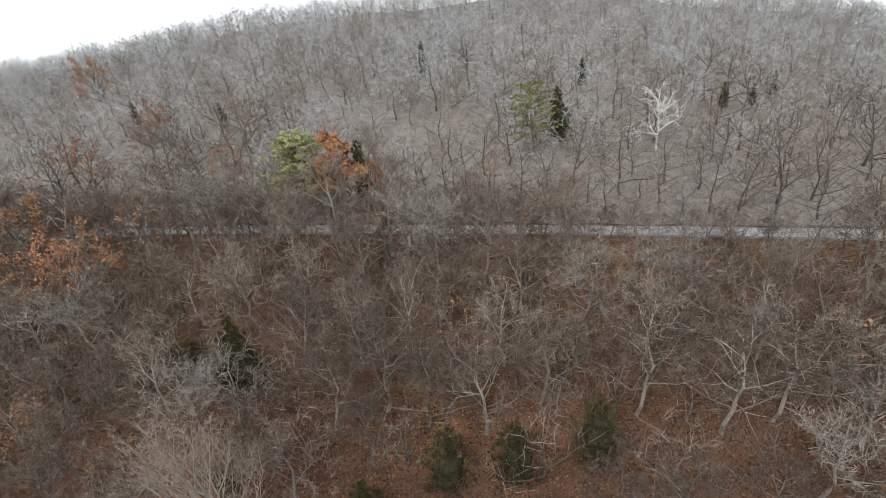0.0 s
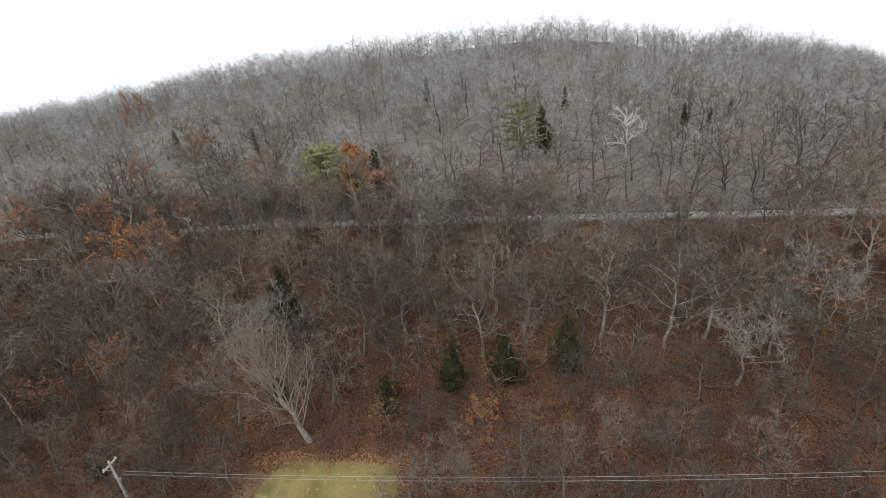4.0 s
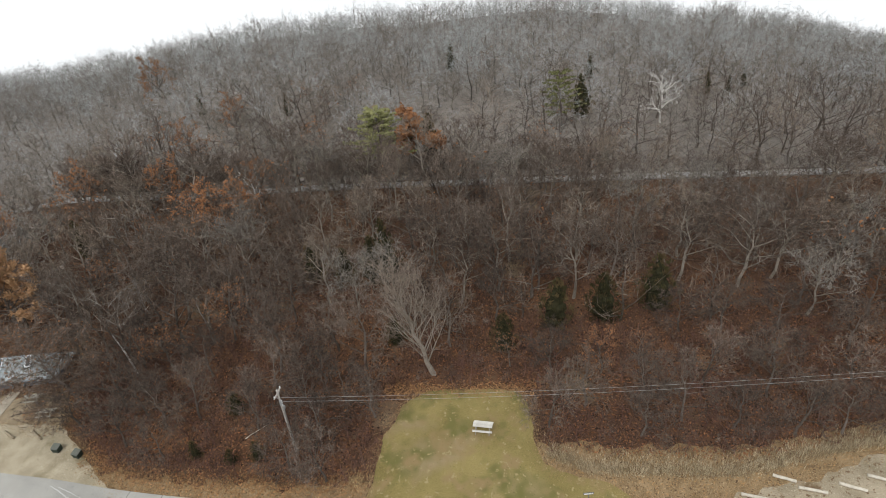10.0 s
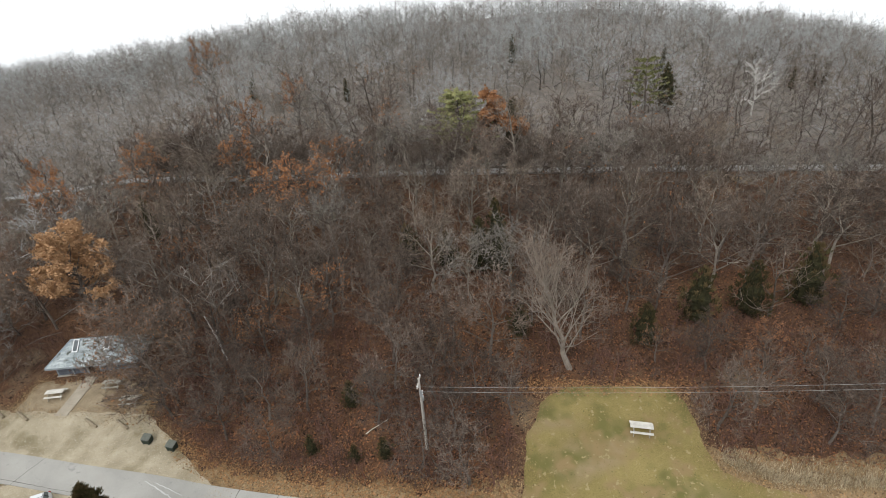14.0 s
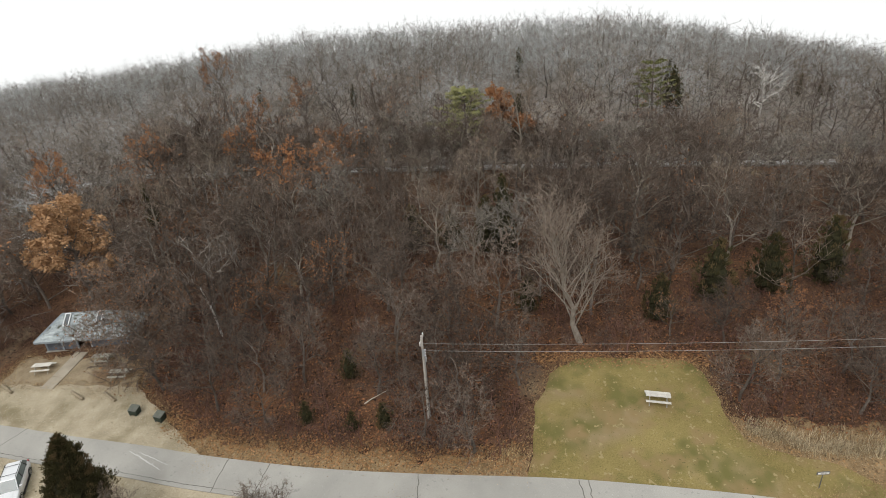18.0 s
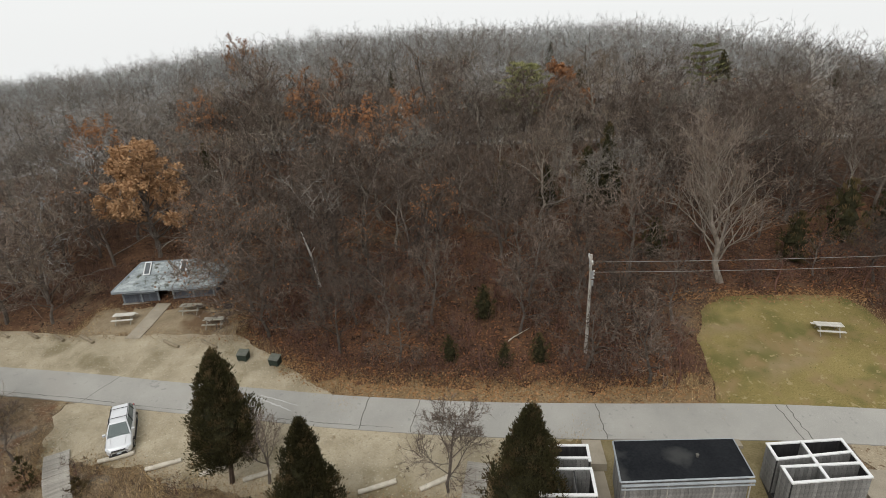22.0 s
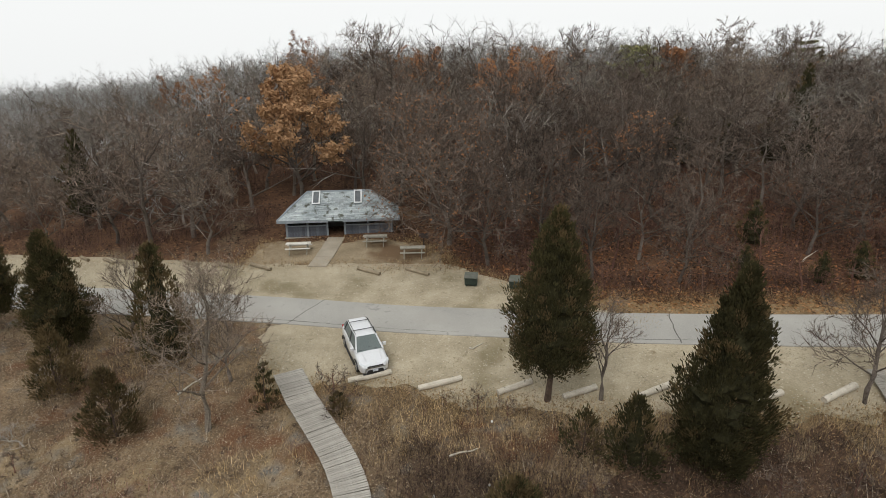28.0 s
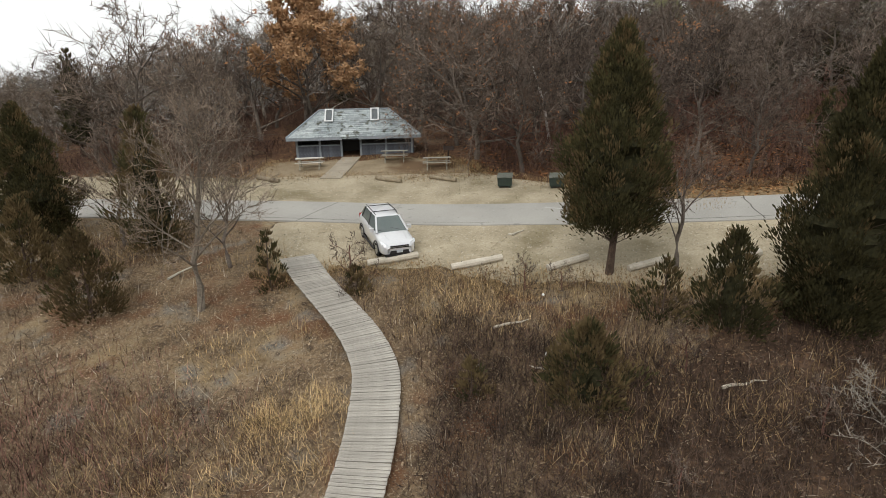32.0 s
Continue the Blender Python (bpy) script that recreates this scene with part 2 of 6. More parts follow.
# ---------------------------------------------------------------- mesh helpers
class MB:
    """A small mesh builder: vertices and faces, gathered as lists."""

    def __init__(self):
        self.v, self.f = [], []

    def box(self, x0, y0, z0, x1, y1, z1, m=None):
        k = len(self.v)
        pts = [(x, y, z) for z in (z0, z1) for y in (y0, y1) for x in (x0, x1)]
        self.v += [tuple(m @ Vector(p)) for p in pts] if m else pts
        self.f += [tuple(k + i for i in q) for q in ((0, 2, 3, 1), (4, 5, 7, 6), (0, 1, 5, 4), (2, 6, 7, 3), (0, 4, 6, 2), (1, 3, 7, 5))]
        return self

    def tube(self, pts, radii, sides=6, cap=True):
        k = len(self.v)
        n = len(pts)
        for i, p in enumerate(pts):
            p = Vector(p)
            d = Vector(pts[min(i + 1, n - 1)]) - Vector(pts[max(i - 1, 0)])
            q = d.to_track_quat("Z", "Y")
            for s in range(sides):
                a = 2 * math.pi * s / sides
                self.v.append(tuple(p + q @ Vector((math.cos(a) * radii[i], math.sin(a) * radii[i], 0))))
        for i in range(n - 1):
            for s in range(sides):
                t = (s + 1) % sides
                self.f.append((k + i * sides + s, k + i * sides + t, k + (i + 1) * sides + t, k + (i + 1) * sides + s))
        if cap and sides > 2:
            self.f.append(tuple(k + s for s in reversed(range(sides))))
            self.f.append(tuple(k + (n - 1) * sides + s for s in range(sides)))
        return self

    def poly(self, pts):
        k = len(self.v)
        self.v += [tuple(p) for p in pts]
        self.f.append(tuple(range(k, k + len(pts))))
        return self

    def sliver(self, a, b, w):
        """A twig: a long thin triangle from a to b."""
        d = b - a
        s = d.cross(Vector((random.uniform(-1, 1), random.uniform(-1, 1), random.uniform(-1, 1))))
        if s.length < 1e-6:
            return self
        s = s.normalized() * (w / 2)
        return self.poly((a - s, a + s, b))

    def leaf(self, p, size):
        u = Vector((random.gauss(0, 1), random.gauss(0, 1), random.gauss(0, 1))).normalized()
        w = u.orthogonal().normalized()
        return self.poly((p - u * size, p + w * size * 0.6, p + u * size, p - w * size * 0.6))

    def prism(self, outline, z0, z1, m=None):
        k, n = len(self.v), len(outline)
        pts = [(x, y, z) for z in (z0, z1) for x, y in outline]
        self.v += [tuple(m @ Vector(p)) for p in pts] if m else pts
        self.f.append(tuple(k + i for i in reversed(range(n))))
        self.f.append(tuple(k + n + i for i in range(n)))
        self.f += [(k + i, k + (i + 1) % n, k + n + (i + 1) % n, k + n + i) for i in range(n)]
        return self

    def mesh(self, name, mat, smooth=False):
        me = bpy.data.meshes.new(name)
        me.from_pydata(self.v, [], self.f)
        me.materials.append(mat)
        if smooth:
            me.shade_smooth()
        me.update()
        return me


def part(name, mb, mat, parent=None, label="", smooth=False):
    """Links a built mesh as ONE object, under a thing or a part."""
    ob = new(name, mb if isinstance(mb, bpy.types.Mesh) else mb.mesh(name, mat, smooth))
    if parent:
        ob.parent = parent
    if label:
        tagged(ob, label)
    return ob


def thing(name, label, category, group="", kind="", m=None):
    ob = tagged(new(name), label, category, group, kind)
    ob.empty_display_size = 0.3
    if m:
        ob.matrix_basis = m
    return ob


def bevelled(x, y, z, b=0.01):
    """A box of that size about the origin, its long edges chamfered (12 to 20 triangles)."""
    mb = MB()
    a = [(-y / 2 + b, -z / 2), (y / 2 - b, -z / 2), (y / 2, -z / 2 + b), (y / 2, z / 2 - b), (y / 2 - b, z / 2), (-y / 2 + b, z / 2), (-y / 2, z / 2 - b), (-y / 2, -z / 2 + b)]
    return mb.prism([(p, q) for p, q in a], -x / 2, x / 2, Matrix(((0, 0, 1, 0), (1, 0, 0, 0), (0, 1, 0, 0), (0, 0, 0, 1))))


# ---------------------------------------------------------------- the lie of the land
def ramp(a, b, x):
    t = min(max((x - a) / (b - a), 0.0), 1.0)
    return t * t * (3 - 2 * t)


def line(x, pts):
    """Piecewise smooth profile through (x, value) pairs."""
    if x <= pts[0][0]:
        return pts[0][1]
    for (a, u), (b, v) in zip(pts, pts[1:]):
        if x <= b:
            return u + (v - u) * (x - a) / (b - a)
    return pts[-1][1]


UP = ((0, 0), (17.5, 3.5), (41, 6.6), (54, 9.2), (63, 9.4), (84, 13.0), (116, 17.0), (155, 20.3), (200, 22.2), (235, 14.5), (300, -10.0), (360, -35.0), (500, -75.0), (900, -190.0), (1500, -340.0))
WIDE = ((-420, 0.10), (-300, 0.34), (-250, 0.38), (-220, 0.44), (-190, 0.55), (-155, 0.68), (-120, 0.86), (-90, 1.0), (-60, 1.03), (-40, 1.0), (5, 1.0), (30, 0.85), (50, 0.62), (80, 0.36), (120, 0.18), (300, 0.05))


def ground_z(x, y):
    """Height of the ground: meadow falling to the south, road terrace, the wooded hill to the north with a second road on a bench."""
    c = -0.81 + 1.89 * ramp(-65, -32, x)
    if y < 0:
        return c + max(0.30 * y, -6.72 + 0.02 * y) if y > -60 else c - 8.2
    k = ramp(50, 110, y)
    w = line(x, WIDE)
    z = line(y, UP)
    if z > 0:
        z *= 1 - ramp(14, 50, y) * (1 - line(x, ((-240, 0.42), (-130, 0.48), (-92, 1.0)))) * (1 - ramp(90, 140, y))
    n = noise.noise(Vector((x * 0.035, y * 0.035, 0.3))) * 1.3 * ramp(20, 40, y) + noise.noise(Vector((x * 0.012, y * 0.012, 1.7))) * 2.0 * ramp(70, 120, y)
    if 53 < y < 65:
        n *= 0.15
    side = (0.30 * max(0.0, abs(x + 25) - 230) + 0.22 * max(0.0, x - 92)) * ramp(10, 70, y)
    return c * (1 - 0.85 * ramp(20, 60, y)) + (z * (1 - k + k * w) if z > 0 else z) + n - side


def axis(lo, hi, a, b, step):
    """Grid lines: close between a and b, widening outward."""
    out, x, d = [], a, step
    while x < b:
        out.append(x)
        x += step
    x, d = b, step
    while x < hi:
        out.append(x)
        d *= 1.18
        x += d
    out.append(hi)
    x, d = a, step
    left = []
    while x > lo:
        d *= 1.18
        x -= d
        left.append(max(x, lo))
    return left[::-1] + out


def sheet(name, xs, ys, mat, inside=None, lift=0.0, label="", category="", kind="structure"):
    """A sheet draped on the ground; inside(x, y) picks its cells."""
    mb = MB()
    at = {}

    def vert(i, j):
        if (i, j) not in at:
            at[i, j] = len(mb.v)
            mb.v.append((xs[i], ys[j], ground_z(xs[i], ys[j]) + lift))
        return at[i, j]
    for i in range(len(xs) - 1):
        for j in range(len(ys) - 1):
            if inside is None or inside((xs[i] + xs[i + 1]) / 2, (ys[j] + ys[j + 1]) / 2):
                mb.f.append((vert(i, j), vert(i + 1, j), vert(i + 1, j + 1), vert(i, j + 1)))
    if inside is not None:
        # ease the stepped outline into a soft one
        count = collections.Counter()
        for f in mb.f:
            for a, b in zip(f, f[1:] + f[:1]):
                count[min(a, b), max(a, b)] += 1
        near = collections.defaultdict(list)
        for (a, b), k in count.items():
            if k == 1:
                near[a].append(b)
                near[b].append(a)
        for _ in range(4):
            moved = {v: (mb.v[v][0] * 0.4 + 0.6 * sum(mb.v[q][0] for q in nb) / len(nb), mb.v[v][1] * 0.4 + 0.6 * sum(mb.v[q][1] for q in nb) / len(nb)) for v, nb in near.items()}
            for v, (x, y) in moved.items():
                mb.v[v] = (x, y, ground_z(x, y) + lift)
    return tagged(part(name, mb, mat, smooth=True), label, category, kind=kind)


def ribbon(name, centre, widths, mat, lift, label, category, thick=0.10, parent=None, kind="structure"):
    """A paved strip along a centre line, with thickness; follows the ground."""
    mb = MB()
    n = len(centre)
    for i, (x, y) in enumerate(centre):
        a, b = centre[max(i - 1, 0)], centre[min(i + 1, n - 1)]
        d = Vector((b[0] - a[0], b[1] - a[1])).normalized()
        for s in (-1, 1):
            px, py = x - s * d.y * widths[i] / 2, y + s * d.x * widths[i] / 2
            z = ground_z(px, py) + lift
            mb.v += [(px, py, z), (px, py, z - thick)]
    for i in range(n - 1):
        k = 4 * i
        mb.f += [(k, k + 4, k + 6, k + 2), (k, k + 1, k + 5, k + 4), (k + 2, k + 6, k + 7, k + 3)]
    mb.f += [(0, 2, 3, 1), (4 * n - 4, 4 * n - 3, 4 * n - 1, 4 * n - 2)]
    ob = part(name, mb, mat, parent)
    return tagged(ob, label, category, kind=kind) if category else ob


def smooth_line(pts, n=8):
    """Catmull-Rom through plan points."""
    out = []
    p = [pts[0]] + list(pts) + [pts[-1]]
    for i in range(1, len(p) - 2):
        for k in range(n):
            t = k / n
            out.append(tuple(0.5 * (2 * p[i][c] + (p[i + 1][c] - p[i - 1][c]) * t + (2 * p[i - 1][c] - 5 * p[i][c] + 4 * p[i + 1][c] - p[i + 2][c]) * t * t + (3 * p[i][c] - p[i - 1][c] - 3 * p[i + 1][c] + p[i + 2][c]) * t ** 3) for c in (0, 1)))
    out.append(tuple(pts[-1]))
    return out


def inpoly(x, y, poly):
    c = False
    for (x0, y0), (x1, y1) in zip(poly, poly[1:] + poly[:1]):
        if (y0 > y) != (y1 > y) and x < (x1 - x0) * (y - y0) / (y1 - y0) + x0:
            c = not c
    return c


# ---------------------------------------------------------------- trees
def grow(mb, tw, p, d, length, r, depth, spread=0.75, droop=0.0, twigs=4, tw_w=0.03, kids=5, leaves=None, leaf_n=0, leaf_s=0.1, crook=0.16):
    """A limb of three bent pieces with side limbs; the last level ends in twigs."""
    pts, rad, q = [p.copy()], [r], p.copy()
    for i in range(3):
        d = (d + Vector((random.gauss(0, crook), random.gauss(0, crook), random.gauss(0, crook * 0.65) + 0.05 - droop))).normalized()
        q = q + d * (length / 3)
        pts.append(q.copy())
        rad.append(r * (1 - 0.28 * (i + 1)))
    mb.tube(pts, rad, 6 if depth > 2 else 4 if depth == 2 else 3, cap=False)
    for k in range(kids if depth > 0 else twigs):
        s = 0.25 + 0.75 * (k + random.random()) / (kids if depth > 0 else twigs)
        i = min(int(s * 3), 2)
        base = pts[i].lerp(pts[i + 1], s * 3 - i)
        side = d.orthogonal().normalized()
        side.rotate(Matrix.Rotation(random.uniform(0, 2 * math.pi), 3, d))
        nd = (d * random.uniform(0.55, 1.0) + side * random.uniform(0.6, 1.1) * spread + Vector((0, 0, 0.18 - droop))).normalized()
        ln = length * random.uniform(0.42, 0.68) * (1.15 - 0.45 * s)
        if depth > 1 or (depth == 1 and twigs == 0):
            grow(mb, tw, base, nd, ln, r * 0.42, depth - 1, spread, droop, twigs, tw_w, kids, leaves, leaf_n, leaf_s, crook)
        else:
            grow_twig(tw, base, nd, ln * 1.25, tw_w, twigs)
            if leaves is not None:
                for _ in range(leaf_n):
                    leaves.leaf(base + nd * ln * random.uniform(0.2, 1.3) + Vector((random.gauss(0, 0.16), random.gauss(0, 0.16), random.gauss(0, 0.14))), leaf_s * random.uniform(0.6, 1.3))


def grow_twig(tw, p, d, length, w, n):
    e = p + d * length + Vector((0, 0, 0.04 * length))
    tw.sliver(p, e, w * 1.3)
    for k in range(n):
        b = p.lerp(e, random.uniform(0.1, 0.85))
        s = Vector((random.gauss(0, 1), random.gauss(0, 1), random.gauss(0.25, 0.8))).normalized()
        tw.sliver(b, b + (d * 0.7 + s * 0.8).normalized() * length * random.uniform(0.35, 0.75), w)


def bare_tree_meshes(seed, h, limbs=8, kids=5, twigs=6, wide=0.75, fork=0.3, tw_w=0.03, bark=None, twigmat=None, leaf=None, leaf_n=0, leaf_s=0.1, depth=2, lean=0.0, rise=0.30, sides=7, crook=0.16, stout=1.0):
    """Meshes of a bare deciduous tree about h high: trunk with limbs, twigs and, where it keeps them, dead leaves."""
    random.seed(seed)
    mb, tw, lv = MB(), MB(), MB() if leaf else None
    pts, rad = [Vector((0, 0, -0.4))], [h * 0.021]
    n, q = 6, Vector((0, 0, 0))
    for i in range(n):
        q = q + Vector((random.gauss(0, 0.02) * h + lean * h / n, random.gauss(0, 0.02) * h, h * 0.66 / n))
        pts.append(q.copy())
        rad.append(h * 0.016 * (1 - 0.8 * (i + 1) / n) + 0.012)
    mb.tube(pts, rad, sides, cap=False)
    for k in range(limbs):
        s = fork + (1 - fork) * (k + 0.5 * random.random()) / limbs
        i = min(int(s * n), n - 1)
        base = pts[i].lerp(pts[i + 1], s * n - i)
        a = k * 2.4 + random.uniform(-0.4, 0.4)
        up = rise + 1.25 * s * s
        d = Vector((math.cos(a), math.sin(a), up)).normalized()
        grow(mb, tw, base, d, h * (0.40 - 0.16 * s) * (0.55 + 0.55 * wide), h * 0.0082 * stout * (1.2 - 0.6 * s), depth, wide, 0.0, twigs, tw_w, kids, lv, leaf_n, leaf_s, crook)
    out = [("trunk", mb.mesh("trunk", bark or BARK)), ("twig_crown", tw.mesh("twig_crown", twigmat or TWIG))]
    if lv:
        out.append(("leaf_crown", lv.mesh("leaf_crown", leaf)))
    return out


def tree_thing(meshes, m, name="bare_tree", label="bare brown deciduous tree in winter on the leafy hillside", category="tree", group=""):
    t = thing(name, label, category, group, m=m)
    for n, me in meshes:
        o = part(n, me, None, t)
        if n != "trunk":
            tagged(o, kind="stuff")
    return t


def cedar_meshes(seed, h, r, n=200, low=0.12, tipped=0.25, fine=1.0, core=0.74, spray=34):
    """Meshes of a red cedar: trunk, an inner mass coloured as if in shade and n plumes of small sprays on an uneven
    cone, a share of them bronzed.
    """
    random.seed(seed)
    tr, fo, br, co = MB(), MB(), MB(), MB()
    tr.tube([(0, 0, -0.3), (0.03 * h, 0, h * 0.4), (0, 0.01 * h, h * 0.97)], [0.02 * h, 0.012 * h, 0.01], 7, cap=False)

    def profile(u):
        return (min(1.0, 0.50 + 1.7 * u) * (1 - u) ** 0.78 * 1.27 * (1 + 0.10 * math.sin(17 * u + seed)) + 0.012) * r
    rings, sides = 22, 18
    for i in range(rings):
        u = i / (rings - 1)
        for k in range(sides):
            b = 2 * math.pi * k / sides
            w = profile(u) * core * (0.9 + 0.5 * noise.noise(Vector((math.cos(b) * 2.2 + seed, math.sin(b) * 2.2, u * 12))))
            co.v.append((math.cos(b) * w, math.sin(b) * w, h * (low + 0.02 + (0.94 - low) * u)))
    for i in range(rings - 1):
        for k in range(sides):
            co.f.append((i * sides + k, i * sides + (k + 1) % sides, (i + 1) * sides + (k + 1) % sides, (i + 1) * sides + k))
    for k in range(n):
        s = ((k + random.random()) / n) ** 1.22
        a = k * 2.39996 + random.uniform(-0.4, 0.4)
        rr = profile(s) * random.choice((0.96, 0.9, 0.8, 0.7)) * random.uniform(0.88, 1.10) * (1 + 0.15 * math.sin(3 * a + 13 * s + seed) + 0.08 * math.sin(7 * a - 9 * s) + (0.15 if k % 9 == 0 else 0))
        c = Vector((math.cos(a) * rr, math.sin(a) * rr, h * (low + (1 - low) * s)))
        out = Vector((math.cos(a), math.sin(a), random.uniform(0.15, 0.9) + 1.2 * s)).normalized()
        size = (0.16 + 0.22 * (1 - s)) * (r / 2.3) ** 0.5 * random.uniform(0.8, 1.3)
        if k % 2 == 0:
            tr.tube([(0, 0, c.z - rr * 0.5), tuple(c)], [0.012 + 0.006 * h / 9, 0.006], 3, cap=False)
        mb = br if random.random() < tipped else fo
        for j in range(spray):
            g = Vector((random.gauss(0, 0.46), random.gauss(0, 0.46), random.gauss(0, 0.46)))
            o = c + g * size + out * size * random.uniform(-0.4, 0.6)
            dd = (out * 0.75 + g * 0.5 + Vector((0, 0, 0.65))).normalized()
            L = random.uniform(0.12, 0.25) * fine
            sd = dd.cross(Vector((random.gauss(0, 1), random.gauss(0, 1), random.gauss(0, 1)))).normalized() * L * 0.16
            mb.poly((o, o + dd * L * 0.5 - sd, o + dd * L, o + dd * L * 0.5 + sd))
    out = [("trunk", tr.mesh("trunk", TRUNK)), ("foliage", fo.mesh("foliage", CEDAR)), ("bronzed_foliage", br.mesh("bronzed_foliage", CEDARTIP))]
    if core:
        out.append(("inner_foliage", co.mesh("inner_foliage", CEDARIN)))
    return out


def pine_meshes(seed, h, r, mat=None, n=12, tufts=90):
    """Meshes of a white pine: tall trunk with layered whorls of limbs carrying needle tufts."""
    random.seed(seed)
    tr, fo = MB(), MB()
    tr.tube([(0, 0, -0.4), (0.1, 0, h * 0.5), (0, 0.1, h)], [0.018 * h, 0.012 * h, 0.02], 7, cap=False)
    for w in range(n):
        s = 0.25 + 0.75 * w / n
        for k in range(6):
            a = w * 1.1 + k * 1.05 + random.uniform(-0.3, 0.3)
            L = r * (1.15 - s) ** 0.7 * random.uniform(0.6, 1.1)
            b = Vector((0, 0, h * s))
            e = b + Vector((math.cos(a) * L, math.sin(a) * L, L * random.uniform(0.05, 0.3)))
            tr.tube([b, e], [0.045, 0.012], 3, cap=False)
            for _ in range(tufts):
                p = b.lerp(e, random.uniform(0.3, 1.05)) + Vector((random.gauss(0, 0.22), random.gauss(0, 0.22), random.gauss(0.05, 0.10)))
                fo.leaf(p, random.uniform(0.14, 0.32))
    return [("trunk", tr.mesh("trunk", BARK)), ("needle_crown", fo.mesh("needle_crown", mat or PINE))]


def joined(name, protos, places, mats, label, category):
    """Many far trees as one object of kind stuff: prototype meshes, turned, scaled and set down."""
    vs, fs, mi, base = [], [], [], 0
    lens = []
    for (vv, ff, mm), (x, y, z, s, a) in ((protos[i], p) for i, p in places):
        c, sn = math.cos(a) * s, math.sin(a) * s
        w = np.empty_like(vv)
        w[:, 0] = vv[:, 0] * c - vv[:, 1] * sn + x
        w[:, 1] = vv[:, 0] * sn + vv[:, 1] * c + y
        w[:, 2] = vv[:, 2] * s + z
        vs.append(w)
        fs.append(ff + base)
        mi.append(mm)
        base += len(vv)
    V, F, M = np.concatenate(vs), np.concatenate(fs), np.concatenate(mi)
    me = bpy.data.meshes.new(name)
    me.vertices.add(len(V))
    me.vertices.foreach_set("co", V.astype(np.float32).ravel())
    me.loops.add(len(F) * 3)
    me.loops.foreach_set("vertex_index", F.astype(np.int32).ravel())
    me.polygons.add(len(F))
    me.polygons.foreach_set("loop_start", np.arange(len(F), dtype=np.int32) * 3)
    me.polygons.foreach_set("material_index", M.astype(np.int32))
    for m in mats:
        me.materials.append(m)
    me.update(calc_edges=True)
    me.validate()
    return tagged(new(name, me), label, category, kind="stuff")


def proto(meshes, mats):
    """Vertices, triangles and material indices of some meshes, as arrays."""
    vs, fs, mi, base = [], [], [], 0
    for _, me in meshes:
        me.calc_loop_triangles()
        v = np.empty(len(me.vertices) * 3)
        me.vertices.foreach_get("co", v)
        t = np.empty(len(me.loop_triangles) * 3, dtype=np.int32)
        me.loop_triangles.foreach_get("vertices", t)
        vs.append(v.reshape(-1, 3))
        fs.append(t.reshape(-1, 3) + base)
        mi.append(np.full(len(t) // 3, mats.index(me.materials[0])))
        base += len(me.vertices)
    return np.concatenate(vs), np.concatenate(fs), np.concatenate(mi)


# ---------------------------------------------------------------- ground, roads, lots
ROADLINE = smooth_line([(-330, 14), (-200, 11.5), (-130, 10.4), (-100, 9.0), (-85, 8.0), (-73, 7.15), (-65, 6.35), (-57.4, 5.5), (-49.4, 4.2), (-40.5, 3.1), (-33, 2.8), (-22, 2.95), (-11, 2.45), (-3, 1.7), (10, 0.6), (40, -3.0), (90, -10.0)])
HIGHROAD = smooth_line([(-260, 82), (-170, 70), (-110, 62.5), (-74, 60.5), (-47, 60.2), (-14, 58.8), (14, 57.3), (38, 55.5), (80, 52), (150, 40)])
NORTH_LOT = [(-97, 14.2), (-90, 13.9), (-80, 13.2), (-75.2, 12.8), (-71, 13.0), (-66, 13.1), (-61, 13.2), (-58.5, 11.2), (-55.9, 9.4), (-53.6, 7.6), (-50, 5.4), (-49.5, 4.4), (-57.4, 5.6), (-65, 6.5), (-73, 7.3), (-85, 8.1), (-97, 9.0)]
YARD = [(-76, 12.6), (-75.6, 16.5), (-64.2, 17.0), (-61.8, 15.0), (-60.6, 12.6), (-66, 12.2)]
SOUTH_LOT = [(-71.5, 5.6), (-71.0, 3.0), (-69.8, 0.6), (-69.3, -0.2), (-67.6, -0.1), (-66.8, 0.5), (-63.4, 0.5), (-60, -0.6), (-56, -1.1), (-51, -1.9), (-46, -2.4), (-42.0, -2.6), (-39.8, -1.6), (-38.4, 0.2), (-35, 1.4), (-33, 2.6), (-40.5, 3.0), (-49.4, 4.1), (-57.4, 5.4), (-65, 6.2)]
EAST_LOT = [(-8.0, 2.4), (-5.5, 3.9), (-2, 4.4), (3, 4.9), (7.3, 5.8), (17, 8.5), (25, 10.4), (36, 12.5), (60, 12), (60, -7), (40, -5), (10, -0.6), (-3, 1.2)]
LAWN_EDGE = [(-25.0, 3.6), (-24.7, 6), (-24.1, 10.4), (-23.0, 13.4), (-21.9, 14.8), (-20.3, 15.5), (-15, 15.8), (-11.6, 15.4), (-10.6, 14.4), (-10.0, 12.3), (-10.0, 9.8), (-9.3, 8.0), (-7.4, 7.1), (-3.5, 6.0), (-1.5, 4.6), (-3.5, 2.4), (-11, 2.7), (-22, 3.1)]
PAD = [(-37.6, 1.6), (-33, 1.6), (-22, 1.9), (-19.4, 1.8), (-19.4, -5.2), (-38.4, -5.2), (-38.6, -1)]


def wobble(x, y, s=0.5, a=0.6):
    return noise.noise(Vector((x * s, y * s, 4.2))) * a


